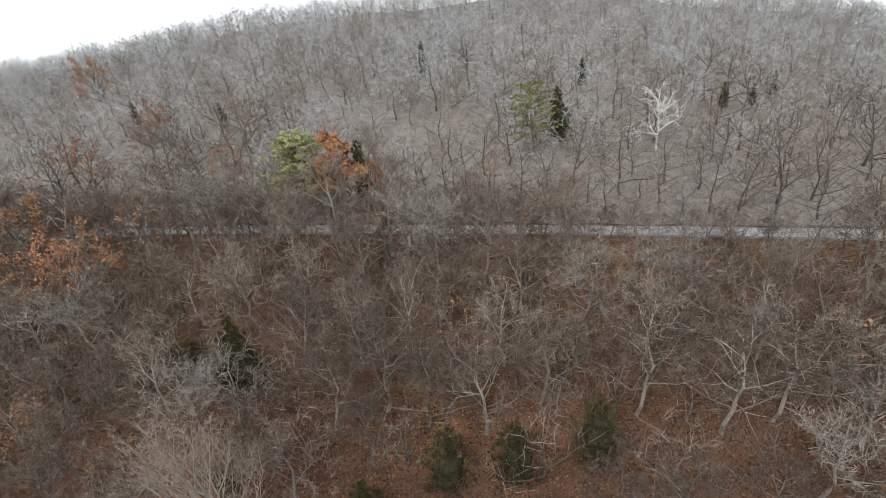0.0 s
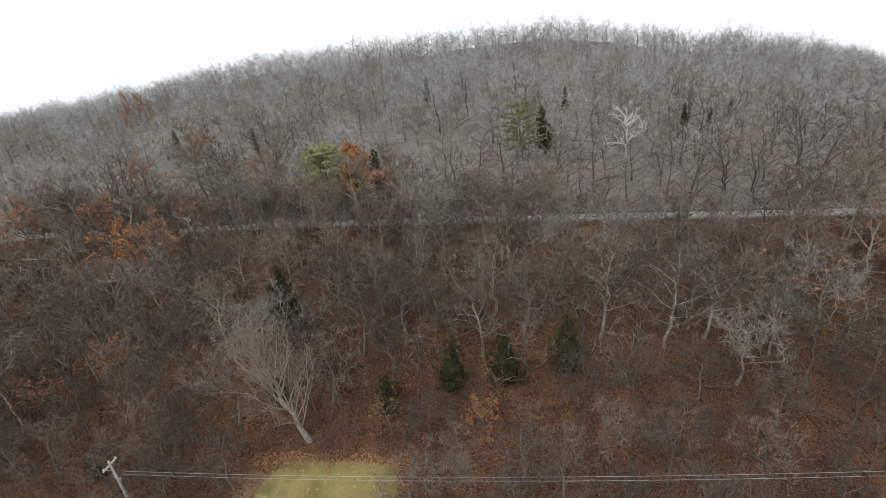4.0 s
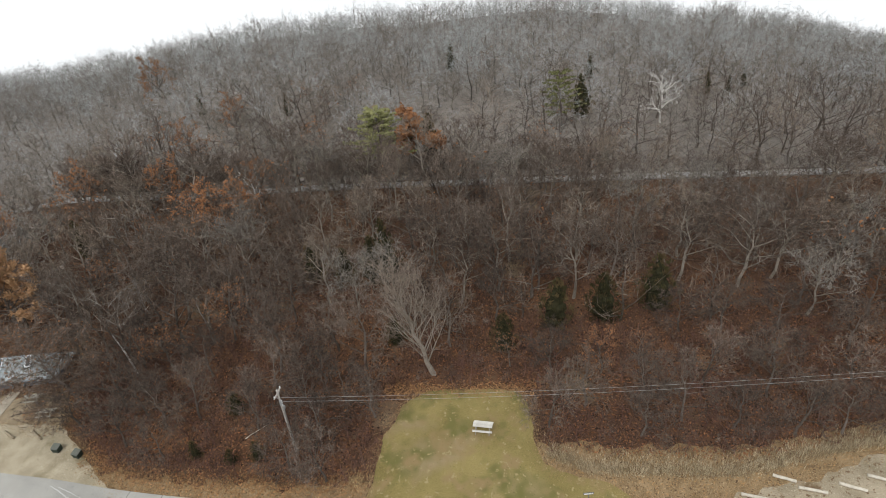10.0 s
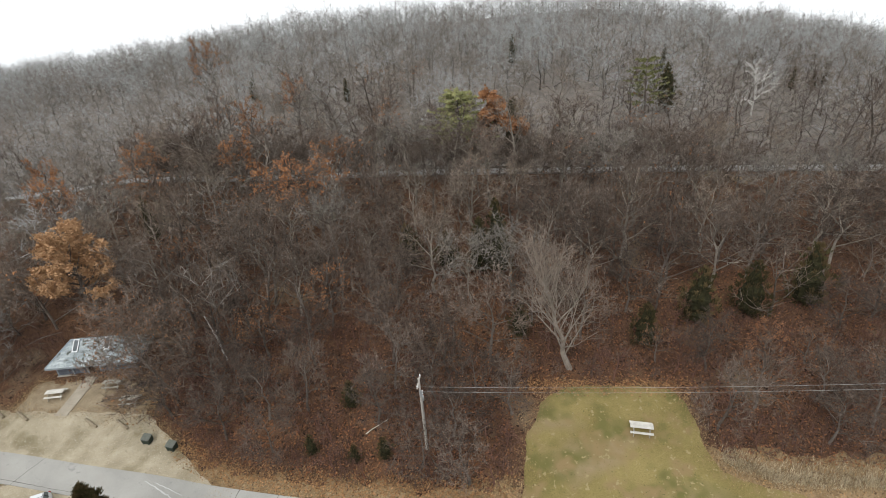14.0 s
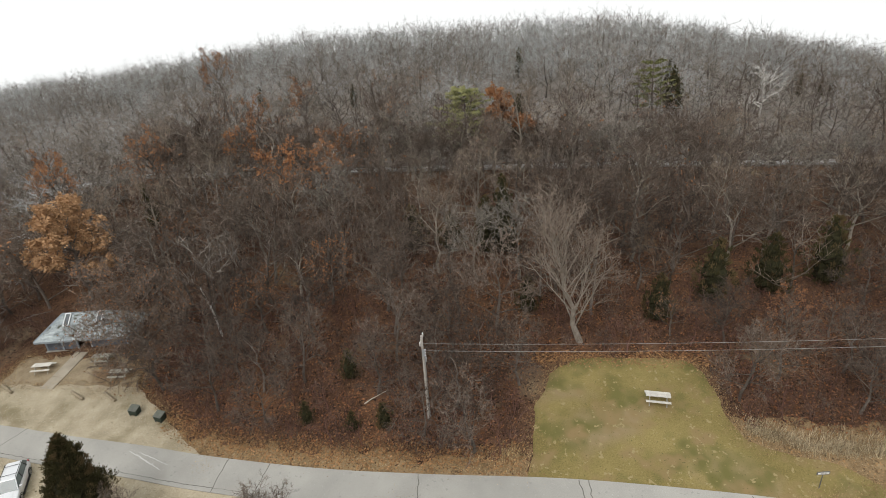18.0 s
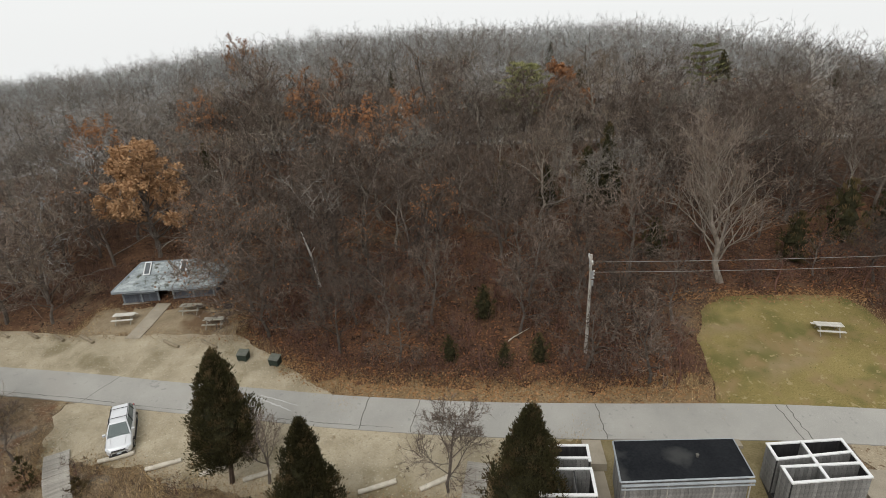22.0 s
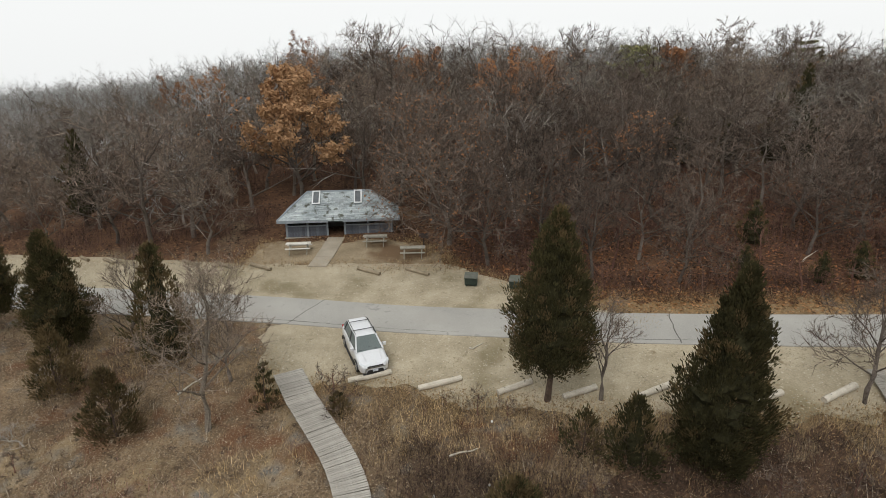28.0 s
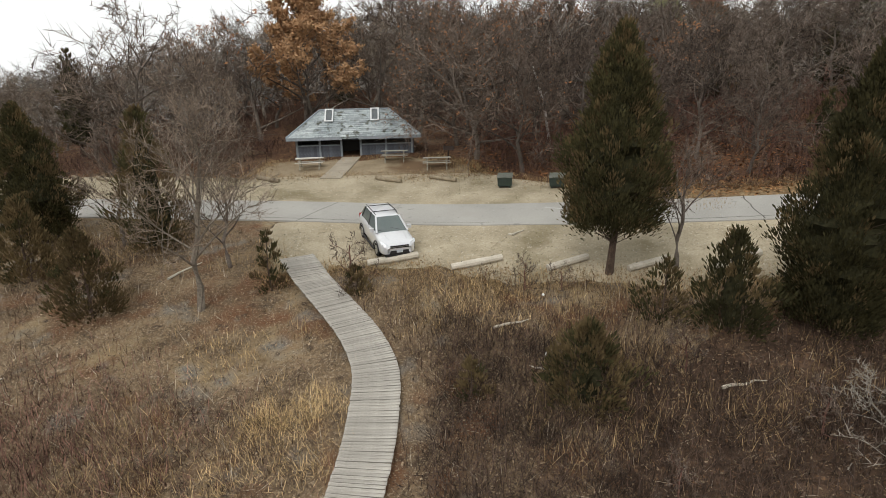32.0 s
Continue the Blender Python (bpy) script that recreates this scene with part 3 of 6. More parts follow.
def inside(poly, rough=0.6):
    return lambda x, y: inpoly(x + wobble(x, y, 0.6, rough) + wobble(x, y, 2.3, rough * 0.5), y + wobble(x, y + 31, 0.6, rough) + wobble(x, y + 17, 2.3, rough * 0.5), poly)


def steps(a, b, d):
    return [a + d * i for i in range(int((b - a) / d) + 1)]


sheet("ground", axis(-1500, 1500, -130, 90, 2.0), axis(-1200, 1500, -30, 200, 2.0), LITTER, label="hillside ground under brown fallen oak leaves", category="ground")
# litter of the upper slope, with the grey of haze put into its colour
GREYLITTER = material("haze_grey_litter", (0.12, 0.104, 0.092), (0.24, 0.215, 0.19), 0.6, 0.95, 0.06, 7.0, flecks=(((0.08, 0.069, 0.06), 3.2, 0.58), ((0.29, 0.24, 0.19), 5.0, 0.61)))
sheet("upper_slope", axis(-1500, 1500, -130, 90, 2.0), [y for y in axis(-1200, 1500, -30, 200, 2.0) if y > 36], GREYLITTER, lambda x, y: y > line(x, HIGHROAD) + 3.0, 0.06, "hilltop ground under brown leaves, greyed as if by haze", "ground")
sheet("meadow", steps(-130, 80, 1.0), steps(-60, 8, 0.5), DRY, lambda x, y: y < line(x, ((-130, 9.5), (-100, 8.6), (-73, 6.8), (-65, 6.0), (-49, 3.9), (-40, 2.9), (-22, 2.6), (-3, 1.4), (40, -3.2), (80, -8))), 0.03, "dry winter meadow of brown grass and weeds", "meadow")
# dark bramble litter; its colour also holds the shade below the cedars
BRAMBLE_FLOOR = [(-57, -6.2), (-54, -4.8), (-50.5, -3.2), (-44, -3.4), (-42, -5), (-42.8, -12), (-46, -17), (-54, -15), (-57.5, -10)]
sheet("bramble_floor", steps(-60, -40, 0.25), steps(-18, -2, 0.25), material("shaded_bramble_litter", (0.038, 0.024, 0.017), (0.125, 0.078, 0.050), 0.8, 0.95, 0.05, 9.0, flecks=(((0.17, 0.10, 0.055), 6.0, 0.60), ((0.22, 0.17, 0.115), 14.0, 0.64))), inside(BRAMBLE_FLOOR, 2.2), 0.045, "dark leaf litter under brambles, cedar shade put into its colour", "ground")
sheet("north_gravel", steps(-98, -49, 0.2), steps(4, 15, 0.2), GRAVEL, inside(NORTH_LOT, 0.25), 0.05, "pale gravel parking strip beside the road", "gravel")
sheet("building_yard", steps(-77, -60, 0.2), steps(12, 18, 0.2), material("yard_soil", (0.20, 0.155, 0.10), (0.34, 0.275, 0.185), 0.7, 0.95, 0.03, 12.0, spot=(0.16, 0.105, 0.062), spot_scale=0.3), inside(YARD, 0.9), 0.04, "bare tan soil with thin grass before the shelter", "yard")
sheet("south_gravel", steps(-72, -33, 0.2), steps(-3, 6.5, 0.2), GRAVEL, inside(SOUTH_LOT, 0.9), 0.06, "pale gravel parking lot with thin grass", "gravel")
sheet("east_gravel", steps(-10, 60, 0.3), steps(-7, 13, 0.3), SANDY, inside(EAST_LOT, 1.2), 0.05, "tan gravel and sand parking lot", "gravel")
sheet("lawn", steps(-26, -1, 0.15), steps(2.4, 17, 0.15), LAWN, inside(LAWN_EDGE, 0.28), 0.07, "mown winter lawn, olive green and straw coloured", "lawn")
sheet("building_pad", steps(-39, -19, 0.25), steps(-5.5, 2.4, 0.25), material("pad_soil", (0.13, 0.105, 0.05), (0.25, 0.205, 0.115), 0.7, 0.95, 0.03, 12.0), inside(PAD, 0.5), 0.055, "worn olive grass round the low buildings", "grass")
APRON = [(-18.8, 1.6), (-12, 1.2), (-6, 0.8), (-2, 0.2), (2, -4.5), (-6, -6.5), (-15, -5.5), (-16.6, -2.6)]
sheet("sandy_apron", steps(-20, 3, 0.3), steps(-7.5, 2.4, 0.3), SANDY, inside(APRON, 0.8), 0.05, "tan sand and gravel beside the stalls", "gravel")
VERGE = [(-56, 6.0), (-54.5, 8.3), (-50, 7.2), (-44, 6.3), (-40.5, 6.0), (-33, 5.6), (-25.0, 5.8), (-24.5, 3.0), (-33, 2.8), (-40.5, 3.1), (-49.4, 4.2)]
sheet("verge", steps(-57, -24, 0.2), steps(2.8, 9, 0.2), EDGE, inside(VERGE, 1.3), 0.045, "tan verge of dead grass and fallen leaves", "verge")
REEDBANK = [(-10.2, 9.6), (-9.4, 7.8), (-7.2, 6.9), (-3.4, 5.4), (-2, 4.0), (3, 4.5), (7.3, 5.4), (17, 8.1), (25, 10.0), (36, 12), (36, 14), (25, 13), (17, 11.2), (7, 9.4), (-5, 9.6)]
sheet("reed_bank", steps(-11, 37, 0.25), steps(3.5, 15, 0.25), EDGE, inside(REEDBANK, 1.0), 0.04, "tan bank of dead grass before the woods", "verge")
ribbon("road", ROADLINE, [2.75] * len(ROADLINE), ROAD, 0.11, "worn light grey park road", "road", 0.14)
ribbon("upper_road", HIGHROAD, [2.1] * len(HIGHROAD), material("pale_upper_road", (0.25, 0.243, 0.232), (0.36, 0.35, 0.335), 0.4, 0.9, 0, 20.0), 0.25, "pale paved road across the wooded hillside", "road", 0.4)
BANK = [(x, y + 2.8) for x, y in HIGHROAD]
ribbon("upper_road_bank", BANK, [2.2 + wobble(x, y, 0.3, 1.4) for x, y in BANK], GREYLITTER, 0.2, "leaf strewn bank along the upper road", "bank", 0.3)


def road_seam(x, w, skew, seed):
    """A crooked dark joint across the lower road."""
    random.seed(seed)
    i = min(range(len(ROADLINE)), key=lambda k: abs(ROADLINE[k][0] - x))
    cx, cy = ROADLINE[i]
    mb = MB()
    pts = []
    for k in range(9):
        s = k / 8 - 0.5
        px, py = x + skew * s + random.gauss(0, 0.045), cy + (x - cx) * 0.0 + s * 2.7
        pts.append((px, py, ground_z(px, py) + 0.116))
    for (a, b) in zip(pts, pts[1:]):
        mb.poly(((a[0] - w / 2, a[1], a[2]), (a[0] + w / 2, a[1], a[2]), (b[0] + w / 2, b[1], b[2]), (b[0] - w / 2, b[1], b[2])))
    part("seam", mb, SEAM, bpy.data.objects["road"])


def road_streak(name, x0, x1, off0, off1, w, mat, seed, n=24):
    """A thin wavering streak lying on the road between two plan positions, measured across from its centre line."""
    random.seed(seed)
    mb = MB()
    xs = [q[0] for q in ROADLINE]
    for k in range(n + 1):
        s = k / n
        x = x0 + (x1 - x0) * s
        i = max(1, next(j for j in range(len(xs)) if xs[j] >= x))
        u = (x - xs[i - 1]) / (xs[i] - xs[i - 1])
        y = ROADLINE[i - 1][1] + (ROADLINE[i][1] - ROADLINE[i - 1][1]) * u + off0 + (off1 - off0) * s + random.gauss(0, 0.02)
        h = w * random.uniform(0.5, 1.2) * (1 - 0.6 * abs(2 * s - 1))
        mb.v += [(x, y - h / 2, ground_z(x, y - h / 2) + 0.117), (x, y + h / 2, ground_z(x, y + h / 2) + 0.117)]
    mb.f = [(2 * k, 2 * k + 2, 2 * k + 3, 2 * k + 1) for k in range(n)]
    part(name, mb, mat, bpy.data.objects["road"])


SCUFF = material("pale_tyre_scuff", (0.46, 0.45, 0.43), (0.58, 0.57, 0.55), 3.0, 0.9)
road_streak("scuff", -57.4, -53.6, 0.75, -0.35, 0.16, SCUFF, 11)
road_streak("scuff", -56.4, -53.2, 0.75, 0.15, 0.10, SCUFF, 12)
road_streak("crack", -80.0, -60.0, -1.02, -1.12, 0.05, SEAM, 13, 60)
road_streak("crack", -57.0, -46.0, -1.10, -1.05, 0.06, SEAM, 14, 50)
for args in ((-48.2, 0.06, 0.3, 1), (-44.6, 0.05, 0.5, 2), (-32.6, 0.06, -0.3, 3), (-21.2, 0.06, -0.5, 4), (-20.6, 0.06, -0.5, 5), (-10.2, 0.05, -0.3, 6), (-69.5, 0.05, 1.6, 7)):
    road_seam(*args)


# ---------------------------------------------------------------- shelter building
def shelter():
    x0, x1, y0, y1, ze, zr = -74.55, -64.95, 16.75, 21.4, 4.16, 6.05
    rx0, rx1, ry = -72.35, -67.2, 19.05
    zf = ground_z(-70, 17.2) + 0.05
    house = thing("shelter_building", "low dark grey wooden shelter with a mossy hipped shingle roof", "building")
    dark = material("dark_stained_boards", (0.075, 0.082, 0.098), (0.145, 0.155, 0.178), 2.0, 0.85, 0.005, 25.0, vary=0.2)
    slate = material("mossy_grey_shingles", (0.23, 0.265, 0.272), (0.43, 0.465, 0.47), 0.9, 0.9, 0.01, 9.0, vary=0.22, spot=(0.10, 0.105, 0.085), spot_scale=2.2, spot_at=0.56)
    fascia = material("grey_blue_fascia", (0.19, 0.22, 0.24), (0.30, 0.33, 0.35), 2.0, 0.8, 0, 20.0)
    inner = material("dim_interior_boards", (0.05, 0.048, 0.046), (0.09, 0.086, 0.08), 1.5, 0.9, 0, 15.0)
    # floor slab and walls; the front opens above a board parapet
    part("floor_slab", MB().box(-74.1, 17.2, zf - 0.6, -65.4, 21.1, zf), CONCRETE, house)
    part("back_wall", MB().box(-74.0, 20.85, zf, -65.5, 21.0, ze), dark, house)
    part("side_wall", MB().box(-74.05, 17.45, zf, -73.9, 20.85, ze), dark, house)
    part("side_wall", MB().box(-65.6, 17.45, zf, -65.45, 20.85, ze), dark, house)
    part("partition", MB().box(-73.9, 19.4, zf, -65.6, 19.5, ze), inner, house)
    boards = [(-73.9, -70.75), (-69.35, -65.6)]
    for a, b in boards:
        n = int((b - a) / 0.22)
        w = (b - a) / n
        shared = bevelled(w - 0.012, 0.05, 0.85, 0.008).mesh("board", dark)
        par = part("parapet", MB().box(a, 17.5, zf, b, 17.55, zf + 0.85), dark, house)
        for i in range(n):
            o = part("board", shared, None, par)
            o.location = (a + w * (i + 0.5), 17.465, zf + 0.43)
        part("rail", MB().box(a, 17.40, zf + 0.85, b, 17.58, zf + 0.93), fascia, house)
        part("upper_screen", MB().box(a, 17.52, ze - 0.10, b, 17.58, ze + 0.02), dark, house)
    for x in (-73.95, -72.3, -70.75, -69.35, -67.5, -65.6):
        part("post", MB().box(x - 0.07, 17.38, zf, x + 0.07, 17.52, ze + 0.02), fascia, house)
    # roof deck, shingle courses, ridge, hips, fascia, skylights
    E = [Vector(p) for p in ((x0, y0, ze), (x1, y0, ze), (x1, y1, ze), (x0, y1, ze))]
    A, B = Vector((rx0, ry, zr)), Vector((rx1, ry, zr))
    deck = MB()
    for q in ((E[0], E[1], B, A), (E[1], E[2], B), (E[2], E[3], A, B), (E[3], E[0], A)):
        deck.poly(q)
    for q in ((E[0], E[1], B, A), (E[1], E[2], B), (E[2], E[3], A, B), (E[3], E[0], A)):
        deck.poly([p - Vector((0, 0, 0.12)) for p in reversed(q)])
    roof = part("roof", deck, slate, house)
    random.seed(5)

    def course(p0, p1, q0, q1, n):
        """Shingle rows from the eave p0-p1 up to q0-q1: each shingle a thin wedge of its own."""
        nrm = (p1 - p0).cross(q0 - p0).normalized()
        if nrm.z < 0:
            nrm = -nrm
        for r in range(n):
            a0, a1 = p0.lerp(q0, r / n), p1.lerp(q1, r / n)
            b0, b1 = p0.lerp(q0, (r + 1.12) / n), p1.lerp(q1, (r + 1.12) / n)
            L = (a1 - a0).length
            if L < 0.3:
                continue
            m = max(1, int(L / 0.62))
            for k in range(m):
                s, e = (k + 0.02) / m, (k + 0.98) / m
                t = 0.020 + random.uniform(0, 0.016)
                mb = MB()
                lo0, lo1, hi0, hi1 = a0.lerp(a1, s), a0.lerp(a1, e), b0.lerp(b1, s), b0.lerp(b1, e)
                mb.v = [tuple(p) for p in (lo0, lo1, lo1 + nrm * t, lo0 + nrm * t, hi0 + nrm * 0.004, hi1 + nrm * 0.004)]
                mb.f = [(0, 1, 2, 3), (3, 2, 5, 4), (0, 3, 4), (1, 5, 2)]
                SHINGLES.append((mb, slate, roof))
    course(E[0], E[1], A, B, 14)
    course(E[1], E[2], B, B, 12)
    course(E[3], E[0], A, A, 12)
    for p, q in ((E[0], A), (E[1], B), (A, B), (E[2], B), (E[3], A)):
        part("ridge_cap", MB().tube([p + Vector((0, 0, 0.03)), q + Vector((0, 0, 0.03))], [0.07, 0.07], 5), fascia, roof)
    part("fascia", MB().box(x0, y0 - 0.03, ze - 0.2, -70.6, y0 + 0.02, ze + 0.01), fascia, house)
    part("fascia", MB().box(-69.45, y0 - 0.03, ze - 0.2, x1, y0 + 0.02, ze + 0.01), fascia, house)
    part("fascia", MB().box(x1 - 0.02, y0 + 0.02, ze - 0.2, x1 + 0.03, y1, ze + 0.01), fascia, house)
    part("fascia", MB().box(x0 - 0.03, y0 + 0.02, ze - 0.2, x0 + 0.02, y1, ze + 0.01), fascia, house)
    part("soffit", MB().poly([(x0, y0, ze - 0.19), (x0, y1, ze - 0.19), (x1, y1, ze - 0.19), (x1, y0, ze - 0.19)]), inner, house)
    part("lintel", MB().box(-70.6, 16.95, ze - 0.25, -69.45, 17.05, ze + 0.1), dark, house)
    glass = material("skylight_glass", (0.07, 0.08, 0.085), (0.12, 0.13, 0.135), 2.0, 0.12)
    slope = math.atan2(zr - ze, ry - y0)
    for sx in (-71.6, -68.25):
        m = Matrix.Translation((sx, y0 + (ry - y0) * 0.74, ze + (zr - ze) * 0.74 + 0.09)) @ Matrix.Rotation(slope, 4, "X")
        sk = part("skylight", MB().box(-0.30, -0.68, -0.12, 0.30, 0.68, 0.04, m), fascia, roof)
        for bx in ((-0.32, -0.70, -0.22, 0.70), (0.22, -0.70, 0.32, 0.70), (-0.22, 0.60, 0.22, 0.70), (-0.22, -0.70, 0.22, -0.60)):
            part("frame", MB().box(bx[0], bx[1], 0.04, bx[2], bx[3], 0.10, m), SKYFRAME, sk, "pale metal skylight frame")
        part("pane", MB().box(-0.22, -0.60, 0.04, 0.22, 0.60, 0.06, m), glass, sk, "dark skylight pane")
    return house


SHINGLES = []
SKYFRAME = material("white_skylight_frame", (0.58, 0.59, 0.59), (0.70, 0.71, 0.71), 3.0, 0.5)
HOUSE = shelter()
HOUSE.matrix_basis = Matrix.Translation((-74, 16.8, 0)) @ Matrix.Rotation(radians(9.0), 4, "Z") @ Matrix.Translation((74, -16.8, 0))
PATHLINE = [(-70.35, 12.5), (-70.2, 14.0), (-70.1, 15.6), (-70.05, 17.3)]
path = thing("entrance_path", "tan concrete slab path to the shelter entrance", "path", kind="structure")
for (ax, ay), (bx, by) in zip(PATHLINE, PATHLINE[1:]):
    mb = MB()
    c = [(ax - 0.68, ay + 0.02), (ax + 0.68, ay + 0.02), (bx + 0.66, by - 0.02), (bx - 0.66, by - 0.02)]
    z = [ground_z(*p) + 0.10 for p in c]
    mb.v = [(p[0], p[1], q) for p, q in zip(c, z)] + [(p[0], p[1], q - 0.12) for p, q in zip(c, z)]
    mb.f = [(0, 1, 2, 3), (0, 4, 5, 1), (1, 5, 6, 2), (2, 6, 7, 3), (3, 7, 4, 0)]
    part("slab", mb, PATHSLAB, path)


# ---------------------------------------------------------------- picnic tables, bins, grill, timbers
def picnic_table(x, y, yaw, wood, label):
    t = thing("picnic_table", label, "picnic table", "park picnic tables", m=pose(x, y, ground_z(x, y) + 0.06, 0, 0, yaw) @ Matrix.Diagonal((0.75, 0.84, 0.95, 1)))
    plank = bevelled(2.44, 0.14, 0.045, 0.008).mesh("top_plank", wood)
    for i in range(5):
        part("top_plank", plank, None, t).location = (0, (i - 2) * 0.155, 0.75)
    seat = bevelled(2.44, 0.135, 0.045, 0.008).mesh("seat_plank", wood)
    for s in (-1, 1):
        for k in (0, 1):
            part("seat_plank", seat, None, t).location = (0, s * (0.62 + 0.145 * k), 0.45)
    leg = bevelled(1.02, 0.09, 0.06, 0.008).mesh("leg", TABLEGREY)
    beam = bevelled(1.60, 0.09, 0.045, 0.008).mesh("crossbeam", TABLEGREY)
    cleat = bevelled(0.74, 0.09, 0.045, 0.008).mesh("cleat", TABLEGREY)
    for sx in (-0.85, 0.85):
        for s in (-1, 1):
            o = part("leg", leg, None, t)
            o.matrix_basis = Matrix.Translation((sx, s * 0.40, 0.36)) @ Matrix.Rotation(radians(90), 4, "Z") @ Matrix.Rotation(s * radians(52), 4, "Y")
        part("crossbeam", beam, None, t).matrix_basis = Matrix.Translation((sx + 0.05, 0, 0.405)) @ Matrix.Rotation(radians(90), 4, "Z")
        part("cleat", cleat, None, t).matrix_basis = Matrix.Translation((sx + 0.05, 0, 0.70)) @ Matrix.Rotation(radians(90), 4, "Z")
    return t


picnic_table(-72.3, 14.75, 10, TABLEWOOD, "bleached white wooden picnic table beside the shelter path")
picnic_table(-66.7, 16.1, 6, TABLEGREY, "weathered grey picnic table against the shelter front")
picnic_table(-63.6, 14.2, 6, TABLEGREY, "weathered grey wooden picnic table in the dirt yard")
picnic_table(-14.75, 11.15, -7, TABLEWOOD, "bleached wooden picnic table alone on the lawn")


def trash_bin(x, y, yaw, open_lid):
    """A boxy park bin: dark green body on skids with a sloping lid."""
    green = GROUPS.setdefault("green", material("dark_green_metal", (0.010, 0.020, 0.014), (0.024, 0.038, 0.028), 3.0, 0.6, 0, 20.0))
    grey = GROUPS.setdefault("lid", material("faded_lid_metal", (0.085, 0.092, 0.075), (0.145, 0.15, 0.125), 3.0, 0.7, 0, 20.0))
    b = thing("trash_bin", "dark green metal trash bin with a sloping lid on gravel", "trash bin", "roadside trash bins", m=pose(x, y, ground_z(x, y) + 0.05, 0, 0, yaw) @ Matrix.Diagonal((0.63, 0.68, 0.72, 1)))
    mb = MB()
    mb.v = [(-0.62, -0.42, 0.08), (0.62, -0.42, 0.08), (0.62, 0.42, 0.08), (-0.62, 0.42, 0.08), (-0.66, -0.46, 0.72), (0.66, -0.46, 0.72), (0.66, 0.46, 1.0), (-0.66, 0.46, 1.0)]
    mb.f = [(3, 2, 1, 0), (0, 1, 5, 4), (1, 2, 6, 5), (2, 3, 7, 6), (3, 0, 4, 7), (4, 5, 6, 7)]
    part("body", mb, green, b)
    a = math.atan2(0.28, 0.92)
    m = Matrix.Translation((0, 0, 0.885)) @ Matrix.Rotation(a, 4, "X")
    part("lid", MB().box(-0.70, -0.52, 0, 0.70, 0.52, 0.045, m), grey, b, "faded grey green lid")
    for s in (-0.45, 0.45):
        part("skid", MB().box(s - 0.06, -0.48, 0, s + 0.06, 0.48, 0.08), green, b)
    part("handle", MB().tube([m @ Vector((-0.18, -0.50, 0.05)), m @ Vector((-0.18, -0.55, 0.09)), m @ Vector((0.18, -0.55, 0.09)), m @ Vector((0.18, -0.50, 0.05))], [0.014] * 4, 5), green, b)
    return b


trash_bin(-59.3, 10.0, -6, False)
trash_bin(-56.4, 9.3, -12, True)


def grill(x, y):
    iron = material("rusty_black_iron", (0.018, 0.014, 0.012), (0.06, 0.038, 0.028), 4.0, 0.8, 0, 30.0)
    g = thing("charcoal_grill", "small black iron pedestal grill beside the picnic tables", "grill", m=pose(x, y, ground_z(x, y), 0, 0, 10))
    part("post", MB().tube([(0, 0, 0), (0, 0, 0.85)], [0.045, 0.045], 8), iron, g)
    fb = part("firebox", MB().box(-0.34, -0.24, 0.85, 0.34, 0.24, 0.89), iron, g)
    for b in ((-0.34, -0.24, 0.34, -0.22), (-0.34, 0.22, 0.34, 0.24), (-0.34, -0.22, -0.32, 0.22), (0.32, -0.22, 0.34, 0.22)):
        part("side_plate", MB().box(b[0], b[1], 0.89, b[2], b[3], 1.12), iron, fb)
    for i in range(7):
        part("grate_bar", MB().tube([(-0.32, -0.18 + 0.06 * i, 1.10), (0.32, -0.18 + 0.06 * i, 1.10)], [0.008, 0.008], 4), iron, fb)
    return g


grill(-62.9, 15.6)


def timber(a, b, r, mat, name, label, group, seed, lift=0.05):
    """A lying log from a to b with uneven girth, pinned by two stakes."""
    random.seed(seed)
    t = thing(name, label, "timber", group)
    pts, rad = [], []
    for i in range(6):
        s = i / 5
        x, y = a[0] + (b[0] - a[0]) * s, a[1] + (b[1] - a[1]) * s
        pts.append((x + random.gauss(0, 0.012), y + random.gauss(0, 0.012), ground_z(x, y) + lift + r * 0.9))
        rad.append(r * random.uniform(0.92, 1.07))
    part("log", MB().tube(pts, rad, 9), mat, t, smooth=False)
    for s in (0.2, 0.8):
        p = Vector(pts[0]).lerp(Vector(pts[-1]), s)
        part("pin", MB().tube([p, p + Vector((0, 0, r * 1.12))], [0.022, 0.022], 6), SEAM, t)
    return t


for i, (a, b) in enumerate([((-65.5, 0.55), (-63.4, 1.3)), ((-61.9, 0.05), (-59.8, 0.75)), ((-58.0, -0.35), (-56.3, 0.35)), ((-54.95, -0.75), (-53.3, -0.25)), ((-51.8, -1.05), (-49.9, -0.35)), ((-47.4, -1.75), (-45.2, -1.15)), ((-43.7, -1.7), (-41.9, -0.95))]):
    timber(a, b, 0.15, STOPLOG, "parking_timber", "bleached round timber wheel stop on gravel", "southern wheel stops", 40 + i, 0.06)
for i, (a, b) in enumerate([((-88.6, 13.6), (-87.7, 13.1)), ((-86.6, 13.3), (-85.5, 12.7)), ((-83.4, 13.1), (-81.9, 12.5)), ((-80.4, 13.1), (-79.0, 12.4)), ((-77.7, 12.8), (-76.4, 12.1)), ((-75.2, 12.7), (-73.5, 11.9)), ((-67.3, 12.2), (-65.6, 11.4)), ((-63.9, 12.2), (-62.2, 11.3))]):
    timber(a, b, 0.13, LOGWOOD, "parking_log", "brown weathered log wheel stop before the shelter", "northern wheel stops", 60 + i)
